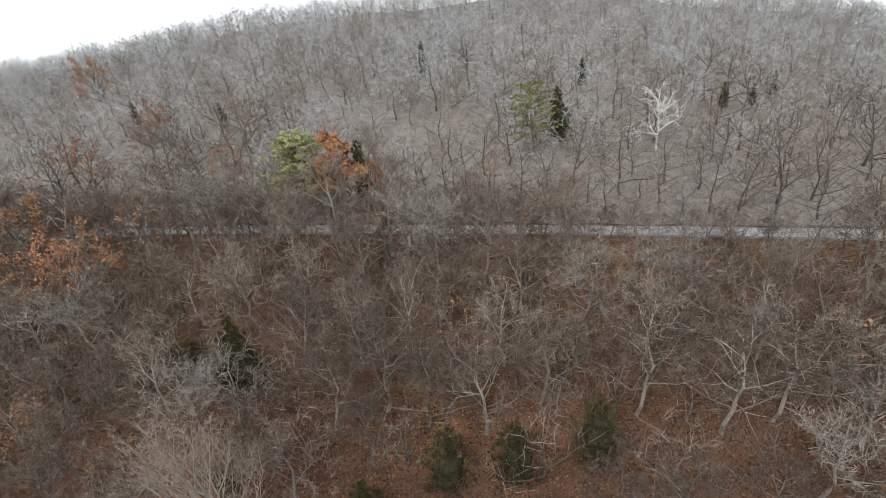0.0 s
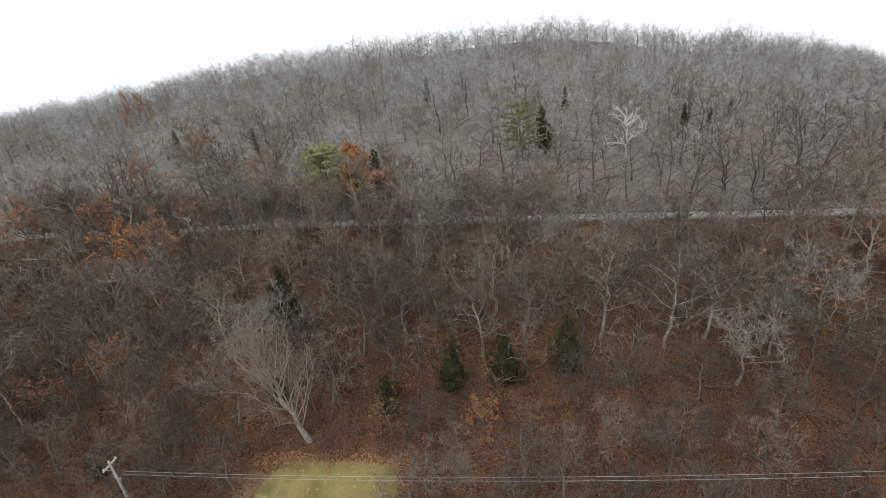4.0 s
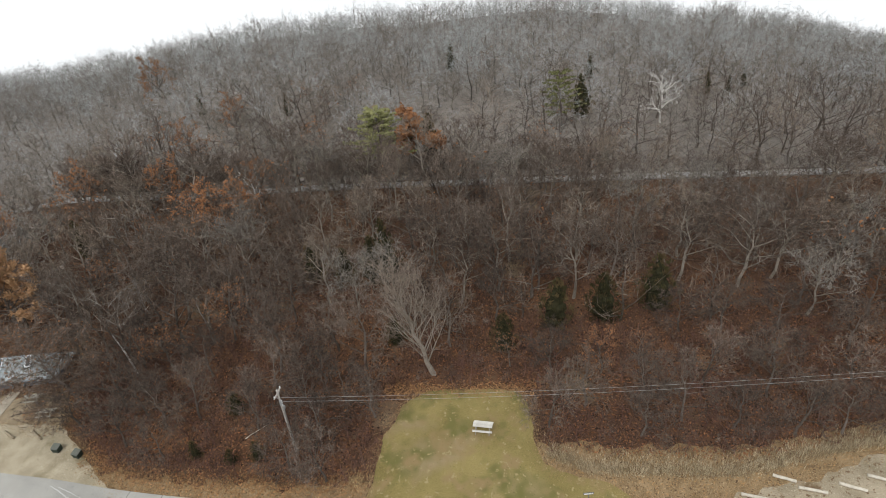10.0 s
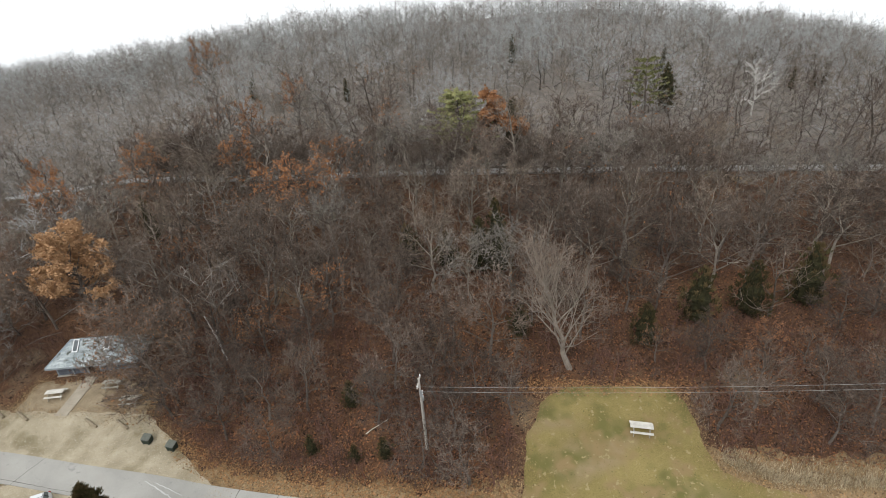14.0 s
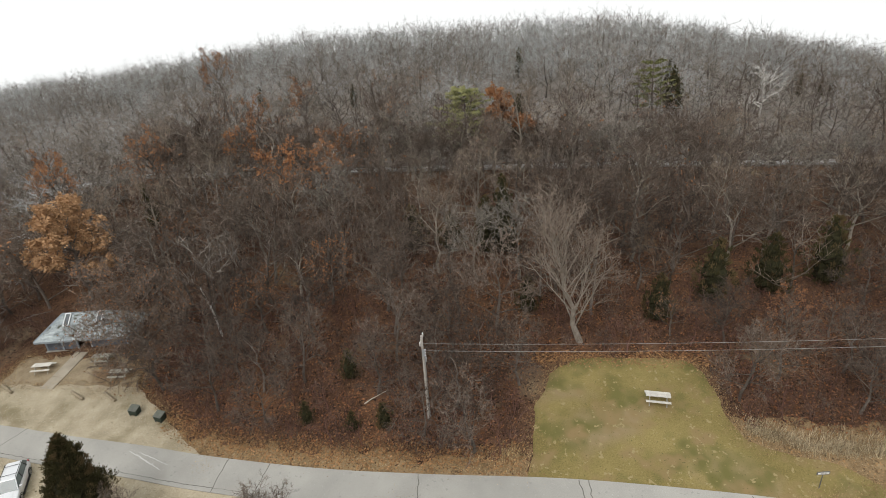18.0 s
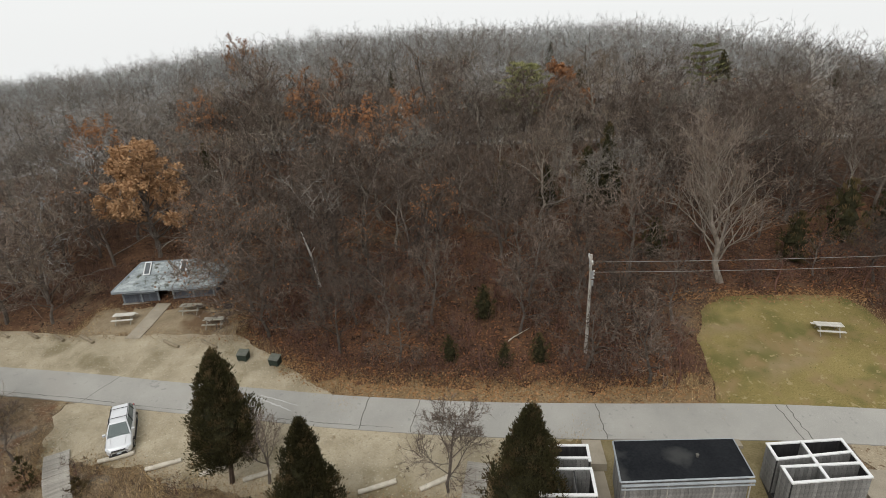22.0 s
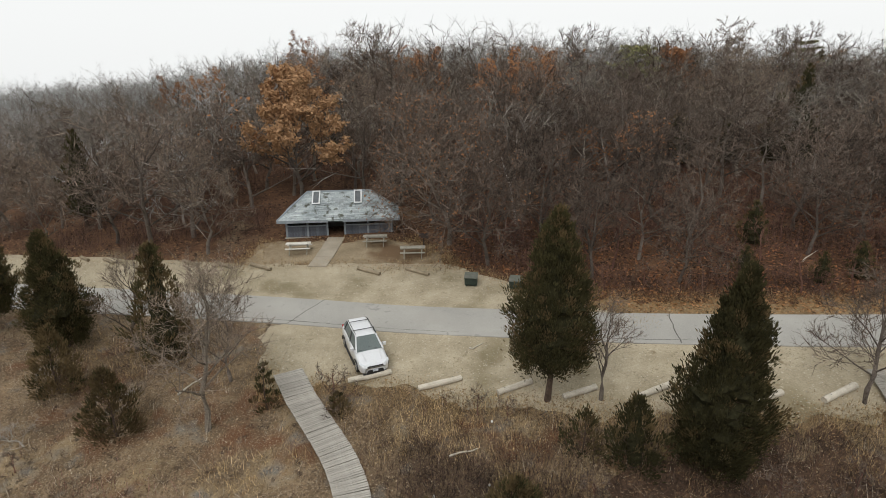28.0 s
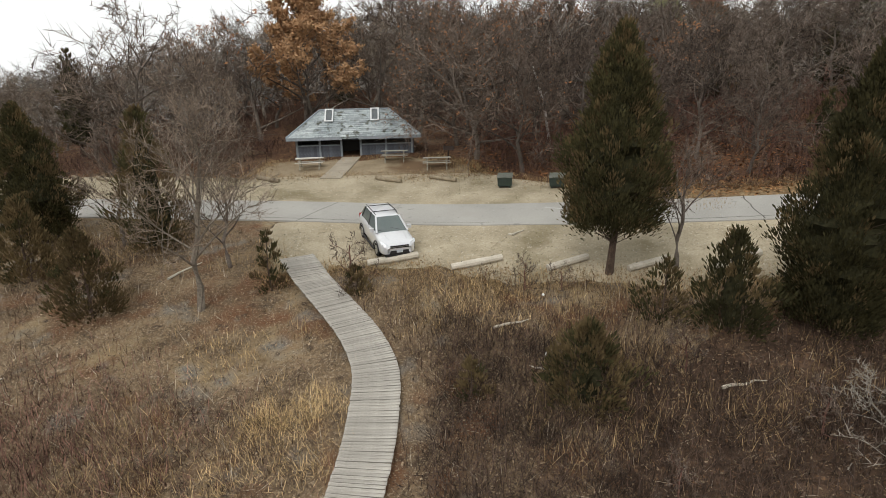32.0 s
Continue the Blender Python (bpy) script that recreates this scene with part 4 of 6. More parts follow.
for i, (a, b) in enumerate([((6.3, 5.5), (8.6, 5.0)), ((10.9, 6.1), (12.9, 5.7)), ((14.1, 6.5), (15.9, 5.9)), ((16.6, 7.2), (18.4, 6.6)), ((19.3, 7.8), (21.0, 7.3)), ((21.7, 8.4), (23.2, 7.8)), ((24.2, 9.0), (25.9, 8.5)), ((9.3, 7.1), (10.9, 6.6))]):
    timber(a, b, 0.13, STOPLOG, "parking_log", "pale weathered log wheel stop in the sandy lot", "eastern wheel stops", 80 + i)


# ---------------------------------------------------------------- boardwalks
def boardwalk(name, centre, width, label, step=0.104):
    w = thing(name, label, "boardwalk", kind="structure")
    line_ = smooth_line(centre, 24)
    d, nxt, run = 0.0, 0.0, []
    for (ax, ay), (bx, by) in zip(line_, line_[1:]):
        L = math.hypot(bx - ax, by - ay)
        while nxt <= d + L:
            s = (nxt - d) / L
            run.append((ax + (bx - ax) * s, ay + (by - ay) * s, math.atan2(by - ay, bx - ax)))
            nxt += step
        d += L
    plank = bevelled(width, step - 0.007, 0.04, 0.004).mesh("plank", OLDWOOD)
    random.seed(9)
    zs = [ground_z(x, y) + 0.26 for x, y, _ in run]
    for i, (x, y, a) in enumerate(run[:300]):
        lo, hi = max(0, i - 3), min(len(run) - 1, i + 3)
        tilt = math.atan2(zs[hi] - zs[lo], step * (hi - lo))
        o = part("plank", plank, None, w)
        o.matrix_basis = Matrix.Translation((x + random.gauss(0, 0.008), y + random.gauss(0, 0.008), zs[i] + random.gauss(0, 0.003))) @ Matrix.Rotation(a, 4, "Z") @ Matrix.Rotation(-tilt, 4, "Y") @ Matrix.Rotation(radians(90) + random.gauss(0, 0.006), 4, "Z")
    for s in (-1, 1):
        pts = [(x - s * math.sin(a) * width * 0.42, y + s * math.cos(a) * width * 0.42, z - 0.09) for (x, y, a), z in list(zip(run, zs))[::6]]
        mb = MB()
        for p, q in zip(pts, pts[1:]):
            mb.tube([p, q], [0.07, 0.07], 4)
        part("joist", mb, LOGWOOD, w)
    return w


boardwalk("boardwalk", [(-68.75, 1.0), (-67.6, -0.7), (-66.2, -2.4), (-64.95, -4.0), (-64.1, -5.6), (-63.8, -7.4), (-63.8, -9.8), (-64.2, -13), (-65.0, -17), (-66.0, -22)], 1.5, "weathered grey plank boardwalk curving down through the meadow")
boardwalk("boardwalk", [(-40.3, -0.3), (-40.7, -3.0), (-41.2, -6.0), (-42.0, -10.0), (-43.0, -15)], 1.35, "weathered grey plank boardwalk beside the low buildings")


# ---------------------------------------------------------------- parked car
def parked_car(x, y, yaw, pitch):
    L, W = 4.5, 1.84
    paint = material("silver_car_paint", (0.66, 0.67, 0.685), (0.73, 0.74, 0.75), 1.0, 0.3, 0, 10.0, metal=0.3, coat=0.7)
    glass = material("dark_car_glass", (0.10, 0.125, 0.122), (0.15, 0.175, 0.17), 1.0, 0.05)
    black = material("black_plastic", (0.012, 0.012, 0.013), (0.03, 0.03, 0.032), 5.0, 0.6)
    rubber = material("tyre_rubber", (0.012, 0.012, 0.012), (0.028, 0.027, 0.026), 5.0, 0.9)
    alloy = material("alloy_rim", (0.45, 0.46, 0.47), (0.56, 0.57, 0.58), 3.0, 0.35, 0, 20.0, metal=0.9)
    lamp = material("headlamp_glass", (0.62, 0.65, 0.68), (0.75, 0.78, 0.80), 8.0, 0.12)
    red = material("tail_lamp", (0.30, 0.01, 0.01), (0.42, 0.02, 0.02), 8.0, 0.2)
    plate = material("licence_plate", (0.45, 0.50, 0.56), (0.62, 0.66, 0.70), 20.0, 0.5)
    car = thing("car", "silver compact sport utility car parked nose to a timber", "car", m=pose(x, y, ground_z(x, y) + 0.05, pitch, 0, yaw) @ Matrix.Diagonal((0.90, 0.89, 0.92, 1)))
    # lower body lofted along its length (front is -y): station y, half width, bottom, waist
    st = [(-2.25, 0.60, 0.36, 0.66), (-2.18, 0.78, 0.26, 0.80), (-1.95, 0.88, 0.22, 0.92), (-1.45, 0.915, 0.22, 1.01), (-0.95, 0.92, 0.22, 1.07), (0.3, 0.92, 0.22, 1.10), (1.5, 0.91, 0.24, 1.13), (2.0, 0.87, 0.28, 1.14), (2.2, 0.80, 0.36, 1.10), (2.25, 0.70, 0.50, 1.00)]
    mb = MB()
    n = 12
    for (py, hw, zb, zt) in st:
        h = zt - zb
        ring = [(-0.86 * hw, zb), (-0.98 * hw, zb + 0.18 * h), (-hw, zb + 0.5 * h), (-0.985 * hw, zb + 0.80 * h), (-0.90 * hw, zb + 0.97 * h), (-0.5 * hw, zt + 0.02)]
        ring += [(-a, b) for a, b in reversed(ring)]
        mb.v += [(a, py, b) for a, b in ring]
    for i in range(len(st) - 1):
        for k in range(n):
            mb.f.append((i * n + k, i * n + (k + 1) % n, (i + 1) * n + (k + 1) % n, (i + 1) * n + k))
    mb.f += [tuple(range(n)), tuple(reversed(range((len(st) - 1) * n, len(st) * n)))]
    body = part("body", mb, paint, car, smooth=True)
    sub = body.modifiers.new("round", "SUBSURF")
    sub.levels = sub.render_levels = 2
    # cabin: glasshouse with a painted roof above it
    base = [(-0.80, -1.10, 1.06), (0.80, -1.10, 1.06), (0.83, 0.2, 1.09), (0.81, 1.55, 1.12), (0.72, 2.10, 1.12), (-0.72, 2.10, 1.12), (-0.81, 1.55, 1.12), (-0.83, 0.2, 1.09)]
    top = [(-0.60, -0.28, 1.58), (0.60, -0.28, 1.58), (0.64, 0.4, 1.62), (0.62, 1.45, 1.60), (0.58, 1.80, 1.56), (-0.58, 1.80, 1.56), (-0.62, 1.45, 1.60), (-0.64, 0.4, 1.62)]
    mb = MB()
    mb.v = base + top
    mb.f = [(i, (i + 1) % 8, 8 + (i + 1) % 8, 8 + i) for i in range(8)]
    part("cabin_glass", mb, glass, car, "dark tinted windows")
    mb = MB()
    rim = [Vector(p) for p in top]
    c = Vector((0, 0.75, 0))
    mb.v = [tuple(p) for p in rim] + [tuple((p.x * 0.88, (p.y - 0.75) * 0.94 + 0.75, p.z + 0.055)) for p in rim]
    mb.f = [(i, (i + 1) % 8, 8 + (i + 1) % 8, 8 + i) for i in range(8)] + [tuple(8 + i for i in range(8))]
    roof = part("roof", mb, paint, car)
    for i in (0, 1, 2, 3, 6, 7):
        b, t = Vector(base[i]), Vector(top[i])
        part("pillar", MB().tube([b + Vector((0, 0, -0.02)), t + Vector((0, 0, 0.02))], [0.055, 0.045], 5), paint if i in (0, 1) else black, car)
    for s in (-1, 1):
        part("roof_rail", MB().tube([(s * 0.57, -0.1, 1.66), (s * 0.59, 0.1, 1.71), (s * 0.59, 1.5, 1.70), (s * 0.56, 1.65, 1.64)], [0.022] * 4, 6), black, roof)
        part("crossbar", MB().tube([(-0.57, 0.75 + s * 0.5, 1.70), (0.57, 0.75 + s * 0.5, 1.70)], [0.02, 0.02], 5), black, roof)
        m = part("mirror", MB().box(s * 0.90 - 0.03 if s > 0 else -1.08, -0.86, 1.06, 1.08 if s > 0 else -0.87, -0.72, 1.22), paint, car)
        hl = MB().poly([(s * 0.50, -2.215, 0.72), (s * 0.84, -2.02, 0.78), (s * 0.86, -1.90, 0.90), (s * 0.60, -2.12, 0.84)] if s > 0 else [(-0.60, -2.12, 0.84), (-0.86, -1.90, 0.90), (-0.84, -2.02, 0.78), (-0.50, -2.215, 0.72)])
        hl.v = [(a * 1.01, b - 0.02, z) for a, b, z in hl.v] + [(a * 0.96, b + 0.06, z) for a, b, z in hl.v]
        hl.f += [(i, (i + 1) % 4, 4 + (i + 1) % 4, 4 + i) for i in range(4)]
        part("headlight", hl, lamp, car)
        part("tail_light", MB().box(s * 0.76 - 0.06, 2.06, 0.86, s * 0.76 + 0.06, 2.19, 1.08), red, car)
        part("side_sill", MB().box(s * 0.915 - 0.03, -1.0, 0.20, s * 0.915 + 0.03, 1.1, 0.32), black, car)
        for wy in (-1.38, 1.32):
            wx = s * 0.80
            wh = part("wheel", MB().tube([(wx - 0.11, wy, 0.345), (wx - 0.09, wy, 0.345), (wx + 0.09, wy, 0.345), (wx + 0.11, wy, 0.345)], [0.30, 0.345, 0.345, 0.30], 20), rubber, car, smooth=False)
            out = wx + s * 0.115
            part("rim", MB().tube([(out - s * 0.02, wy, 0.345), (out, wy, 0.345)], [0.235, 0.22], 16), alloy, wh)
            for k in range(5):
                a = k * 2 * math.pi / 5
                part("spoke_gap", MB().tube([(out, wy + 0.13 * math.cos(a), 0.345 + 0.13 * math.sin(a)), (out + s * 0.004, wy + 0.13 * math.cos(a), 0.345 + 0.13 * math.sin(a))], [0.045, 0.045], 6), black, wh)
            arch = MB()
            arch.tube([(s * 0.917, wy + 0.40 * math.cos(a), 0.36 + 0.40 * math.sin(a)) for a in [math.pi * k / 10 for k in range(11)]], [0.035] * 11, 5)
            part("wheel_arch", arch, black, car)
    part("upper_grille", MB().box(-0.46, -2.27, 0.64, 0.46, -2.05, 0.75), black, car)
    part("chrome_bar", MB().box(-0.47, -2.285, 0.69, 0.47, -2.26, 0.71), alloy, car)
    part("lower_grille", MB().prism([(-0.52, 0.34), (0.52, 0.34), (0.44, 0.52), (-0.44, 0.52)], 2.05, 2.28, Matrix(((1, 0, 0, 0), (0, 0, -1, 0), (0, 1, 0, 0), (0, 0, 0, 1)))), black, car)
    part("bumper_lip", MB().box(-0.70, -2.25, 0.24, 0.70, -2.12, 0.30), black, car)
    part("licence_plate", MB().box(-0.155, -2.30, 0.42, 0.155, -2.275, 0.53), plate, car)
    part("hood_crease", MB().tube([(-0.45, -2.0, 0.955), (-0.52, -1.2, 1.075)], [0.012, 0.012], 4), paint, body)
    part("hood_crease", MB().tube([(0.45, -2.0, 0.955), (0.52, -1.2, 1.075)], [0.012, 0.012], 4), paint, body)
    for s in (-1, 1):
        part("wiper", MB().tube([(s * 0.45, -1.06, 1.10), (s * 0.45 - 0.5, -0.88, 1.20)], [0.010, 0.008], 4), black, car)
        for wy in (-0.45, 0.62):
            part("door_handle", MB().box(s * 0.925 - 0.015, wy, 0.93, s * 0.925 + 0.015, wy + 0.2, 0.96), paint, car)
    return car


parked_car(-65.1, 2.75, 27, 8.5)


# ---------------------------------------------------------------- utility pole and its wires
def utility_pole():
    wood = material("pale_pole_wood", (0.34, 0.31, 0.275), (0.52, 0.49, 0.44), 2.0, 0.9, 0.01, 20.0, stretch=(6, 6, 1))
    metal = material("galvanised_metal", (0.35, 0.36, 0.36), (0.45, 0.46, 0.46), 3.0, 0.5, 0, 20.0, metal=0.7)
    cer = material("pale_insulator", (0.55, 0.56, 0.55), (0.66, 0.67, 0.66), 5.0, 0.3)
    x, y = -32.6, 9.0
    z = ground_z(x, y)
    p = thing("utility_pole", "pale wooden utility pole with a short crossarm", "utility pole", m=pose(x, y, z))
    H = 10.6 - z
    part("shaft", MB().tube([(0, 0, -0.5), (0.02, 0, H * 0.5), (0, 0, H)], [0.125, 0.11, 0.085], 10), wood, p)
    arm = part("crossarm", MB().box(-0.08, -0.75, H - 0.45, 0.02, 0.75, H - 0.33), wood, p)
    for s in (-0.65, 0.0, 0.65):
        part("insulator", MB().tube([(-0.03, s, H - 0.33), (-0.03, s, H - 0.25), (-0.03, s, H - 0.16)], [0.03, 0.06, 0.03], 8), cer, arm)
    for s in (-1, 1):
        part("brace", MB().tube([(-0.03, s * 0.5, H - 0.45), (-0.1, 0, H - 1.0)], [0.018, 0.018], 4), metal, p)
    part("secondary_rack", MB().box(-0.02, -0.16, H - 1.75, 0.2, -0.10, H - 1.15), metal, p)
    for k in (0, 1, 2):
        part("spool", MB().tube([(0.22, -0.13, H - 1.7 + 0.25 * k), (0.22, -0.13, H - 1.62 + 0.25 * k)], [0.05, 0.05], 8), cer, p)
    part("conduit", MB().tube([(0.13, 0.06, 0), (0.12, 0.06, H * 0.72)], [0.03, 0.03], 6), metal, p)
    part("service_box", MB().box(0.10, -0.05, H * 0.70, 0.24, 0.15, H * 0.70 + 0.35), metal, p)
    wire = material("bare_wire", (0.24, 0.235, 0.225), (0.34, 0.335, 0.32), 3.0, 0.6)
    for dz, dy, ez in ((-0.28, -0.65, 13.6), (-1.25, -0.13, 12.6)):
        mb = MB()
        a, b = Vector((x, y + dy, z + H + dz)), Vector((34, 10.0 + dy, ez))
        pts = [a.lerp(b, s / 24) - Vector((0, 0, 3.1 * (s / 24) * (1 - s / 24) * 1.2)) for s in range(25)]
        mb.tube(pts, [0.013] * 25, 4)
        tagged(part("power_line", mb, wire), "thin pale power line sagging over the lawn", "power line", "power lines", "structure")


utility_pole()
# the line's next pole, past the sandy lot
nxt_pole = thing("utility_pole", "wooden utility pole at the far end of the lines", "utility pole", m=pose(34, 10.0, ground_z(34, 10)))
part("shaft", MB().tube([(0, 0, -0.5), (0, 0, 14.0 - ground_z(34, 10))], [0.16, 0.11], 9), BARK, nxt_pole)
part("crossarm", MB().box(-0.06, -0.8, 13.15 - ground_z(34, 10), 0.06, 0.8, 13.28 - ground_z(34, 10)), BARK, nxt_pole)


# ---------------------------------------------------------------- low service building and fenced stalls
def service_building():
    zb = ground_z(-29.3, -1.0)
    zt = zb + 2.45
    wood = material("silvered_wall_boards", (0.15, 0.15, 0.145), (0.30, 0.29, 0.275), 1.0, 0.9, 0.004, 12.0, vary=0.22, stretch=(5, 5, 0.6))
    blue = material("blue_grey_trim", (0.24, 0.265, 0.28), (0.36, 0.385, 0.40), 2.0, 0.7)
    felt = material("black_roof_felt", (0.008, 0.009, 0.011), (0.018, 0.0195, 0.022), 0.6, 0.82, 0.002, 8.0, spot=(0.05, 0.051, 0.05), spot_scale=0.35, spot_at=0.56)
    b = thing("service_building", "low grey board building with a flat black roof", "building")
    c = [(-32.75, -0.85), (-26.15, -0.45), (-26.25, -3.25), (-33.0, -3.85)]
    core = [(-32.6, -1.0), (-26.3, -0.62), (-26.4, -3.1), (-32.85, -3.68)]
    part("wall_core", MB().prism(core[::-1], zb - 1.8, zt - 0.05), wood, b)
    for (p, q) in zip(core, core[1:] + core[:1]):
        L = math.hypot(q[0] - p[0], q[1] - p[1])
        n = int(L / 0.2)
        a = math.atan2(q[1] - p[1], q[0] - p[0])
        plank = bevelled(2.6, L / n - 0.012, 0.03, 0.006).mesh("wall_board", wood)
        for i in range(n):
            s = (i + 0.5) / n
            o = part("wall_board", plank, None, b)
            o.matrix_basis = Matrix.Translation((p[0] + (q[0] - p[0]) * s, p[1] + (q[1] - p[1]) * s, zb + 1.02)) @ Matrix.Rotation(a, 4, "Z") @ Matrix.Translation((0, 0.02, 0)) @ Matrix.Rotation(radians(90), 4, "X") @ Matrix.Rotation(radians(90), 4, "Z")
    part("roof_slab", MB().prism(c[::-1], zt - 0.02, zt + 0.06), felt, b)
    for (p, q) in zip(c, c[1:] + c[:1]):
        pv, qv = Vector((*p, zt + 0.03)), Vector((*q, zt + 0.03))
        part("roof_edge", MB().tube([pv, qv], [0.06, 0.06], 4), blue, b, "blue grey metal roof edging")
    g = Vector((*c[3], zt - 0.12)), Vector((*c[2], zt - 0.12))
    off = Vector((0.02, -0.12, 0))
    gut = part("gutter", MB().tube([g[0] + off, g[1] + off], [0.075, 0.075], 6), blue, b)
    part("gutter", MB().tube([g[0] + off - Vector((0, 0.02, 0.22)), g[1] + off - Vector((0, 0.02, 0.22))], [0.05, 0.05], 6), blue, b)
    for s in (0.03, 0.35, 0.7, 0.97):
        e = g[0].lerp(g[1], s)
        part("downpipe", MB().tube([e + off, e + off - Vector((0, 0, 2.0))], [0.04, 0.04], 6), CONCRETE, b)
    part("roof_vent", MB().tube([(-28.6, -1.95, zt), (-28.6, -1.95, zt + 0.22)], [0.06, 0.06], 8), SEAM, b)
    part("vent_cap", MB().tube([(-28.6, -1.95, zt + 0.22), (-28.6, -1.95, zt + 0.27)], [0.10, 0.07], 8), SEAM, b)
    part("concrete_apron", MB().prism([(-34.4, -5.0), (-25.0, -4.4), (-25.0, -3.3), (-34.4, -3.7)], ground_z(-29.5, -4.3) - 0.4, ground_z(-29.5, -4.0) + 0.12), CONCRETE, b)
    return zt


ZT = service_building()
WHITE = material("white_rail_paint", (0.70, 0.70, 0.69), (0.80, 0.80, 0.79), 3.0, 0.6, 0, 20.0)
STALL = material("dark_stall_boards", (0.022, 0.022, 0.024), (0.060, 0.058, 0.056), 1.0, 0.85, 0.004, 14.0, vary=0.25, stretch=(5, 5, 0.7))
GREYSTALL = material("grey_stall_boards", (0.14, 0.14, 0.135), (0.27, 0.265, 0.25), 1.0, 0.9, 0.004, 14.0, vary=0.2, stretch=(5, 5, 0.7))


def stalls(label, corners, zt, walls, inner_floor, capped):
    """Roofless changing stalls: board walls, the first of them with white capping rails. walls: pairs of plan points."""
    t = thing("changing_stalls", label, "stalls")
    for k, (p, q) in enumerate(walls):
        L = math.hypot(q[0] - p[0], q[1] - p[1])
        a = math.atan2(q[1] - p[1], q[0] - p[0])
        m = Matrix.Translation((p[0], p[1], zt)) @ Matrix.Rotation(a, 4, "Z")
        w = part("stall_wall", MB().box(0, -0.035, -2.3, L, 0.035, -0.05, m), STALL, t)
        n = max(2, int(L / 0.22))
        plank = bevelled(2.2, L / n - 0.014, 0.02, 0.005).mesh("board", GREYSTALL)
        for i in range(n):
            o = part("board", plank, None, w)
            o.matrix_basis = m @ Matrix.Translation((L * (i + 0.5) / n, -0.048, -1.17)) @ Matrix.Rotation(radians(90), 4, "X") @ Matrix.Rotation(radians(90), 4, "Z")
        if k < capped:
            lift = 0.005 * k
            part("capping_rail", MB().box(-0.06, -0.075, -0.05 + lift, L + 0.06, 0.075, 0.02 + lift, m), WHITE, t, "white painted capping rail")
    part("floor", MB().prism(corners, zt - 2.7, zt - 2.28), inner_floor, t)
    return t


DARKFLOOR = material("dark_stall_floor", (0.018, 0.018, 0.02), (0.05, 0.048, 0.046), 1.0, 0.7, 0, 10.0)
W0, W1 = [(-36.95, -1.15), (-34.2, -1.05), (-34.35, -4.6), (-37.1, -4.7)], [(-24.45, -0.75), (-20.35, -0.25), (-20.5, -3.0), (-24.55, -3.55)]
stalls("dark roofless board stalls with white capping rails", W0[::-1], ZT - 0.1, [(W0[1], W0[0]), ((-34.25, -2.25), (-34.2, -1.05)), (W0[0], W0[3]), (W0[3], W0[2]), ((-34.35, -4.6), (-34.3, -2.95)), ((-37.0, -2.15), (-34.25, -2.05)), ((-37.05, -2.95), (-34.3, -2.85)), ((-36.05, -2.85), (-36.1, -4.65)), ((-35.2, -2.85), (-35.25, -4.62))], DARKFLOOR, 7)
mid = lambda a, b, s: (a[0] + (b[0] - a[0]) * s, a[1] + (b[1] - a[1]) * s)
stalls("roofless grey board stalls with white capping rails beside the service building", W1[::-1], ZT, [(W1[1], W1[0]), (W1[2], W1[1]), (W1[3], W1[2]), (W1[0], mid(W1[0], W1[3], 0.42)), (mid(W1[0], W1[3], 0.6), W1[3]), (mid(W1[0], W1[1], 0.46), mid(W1[3], W1[2], 0.46)), (mid(W1[0], W1[3], 0.42), mid(W1[1], W1[2], 0.36)), (mid(W1[0], W1[3], 0.62), mid(W1[1], W1[2], 0.66))], DARKFLOOR, 8)
walkslab = thing("concrete_walk", "grey concrete walk slabs between stalls and building", "path", kind="structure")
for (x0, y0, x1, y1) in ((-34.05, -4.6, -33.05, -2.7), (-34.05, -2.66, -33.05, -0.7), (-34.05, -0.66, -32.9, 1.35), (-25.75, 1.0, -24.7, 1.65), (-39.6, -4.2, -37.4, -3.5), (-19.6, -2.6, -17.4, -0.2)):
    z = max(ground_z(x, y) for x in (x0, x1) for y in (y0, y1)) + 0.10
    part("slab", MB().box(x0, y0, z - 0.5, x1, y1, z), PATHSLAB, walkslab)


def small_sign(x, y):
    s = thing("post_sign", "small white sign board on a thin dark post", "sign", m=pose(x, y, ground_z(x, y), 0, 0, 8))
    part("post", MB().tube([(0, 0, -0.2), (0, 0, 1.35)], [0.035, 0.035], 6), SEAM, s)
    brd = part("board", MB().box(-0.42, -0.03, 1.30, 0.42, 0.03, 1.52), SEAM, s)
    part("face", MB().box(-0.36, -0.034, 1.34, 0.36, 0.034, 1.48), WHITE, brd, "white sign face")
    part("arrow_bar", MB().box(-0.2, -0.038, 1.395, 0.24, 0.038, 1.425), SEAM, brd)


small_sign(-6.0, 4.5)


# ---------------------------------------------------------------- woods
def clear(x, y):
    """True where no tree may stand: roads, lots, lawn, buildings."""
    if -76.5 < x < -63 and 11 < y < 25:
        return True
    for poly in (NORTH_LOT, YARD, LAWN_EDGE, EAST_LOT):
        if inpoly(x, y, poly):
            return True
    for pts, w in ((ROADLINE, 3.0), (HIGHROAD, 1.9)):
        for (ax, ay) in pts:
            if abs(ax - x) < 5 and abs(ay - y) < w:
                return True
    return y < line(x, ((-330, 18), (-130, 15), (-97, 14.6), (-75, 14), (-58, 12.5), (-53, 8.8), (-49, 7.4), (-40, 6.3), (-26, 6.0), (-25, 16.2), (-9.5, 16.2), (-9, 9.5), (7, 8.8), (25, 12), (60, 14), (120, 6)))


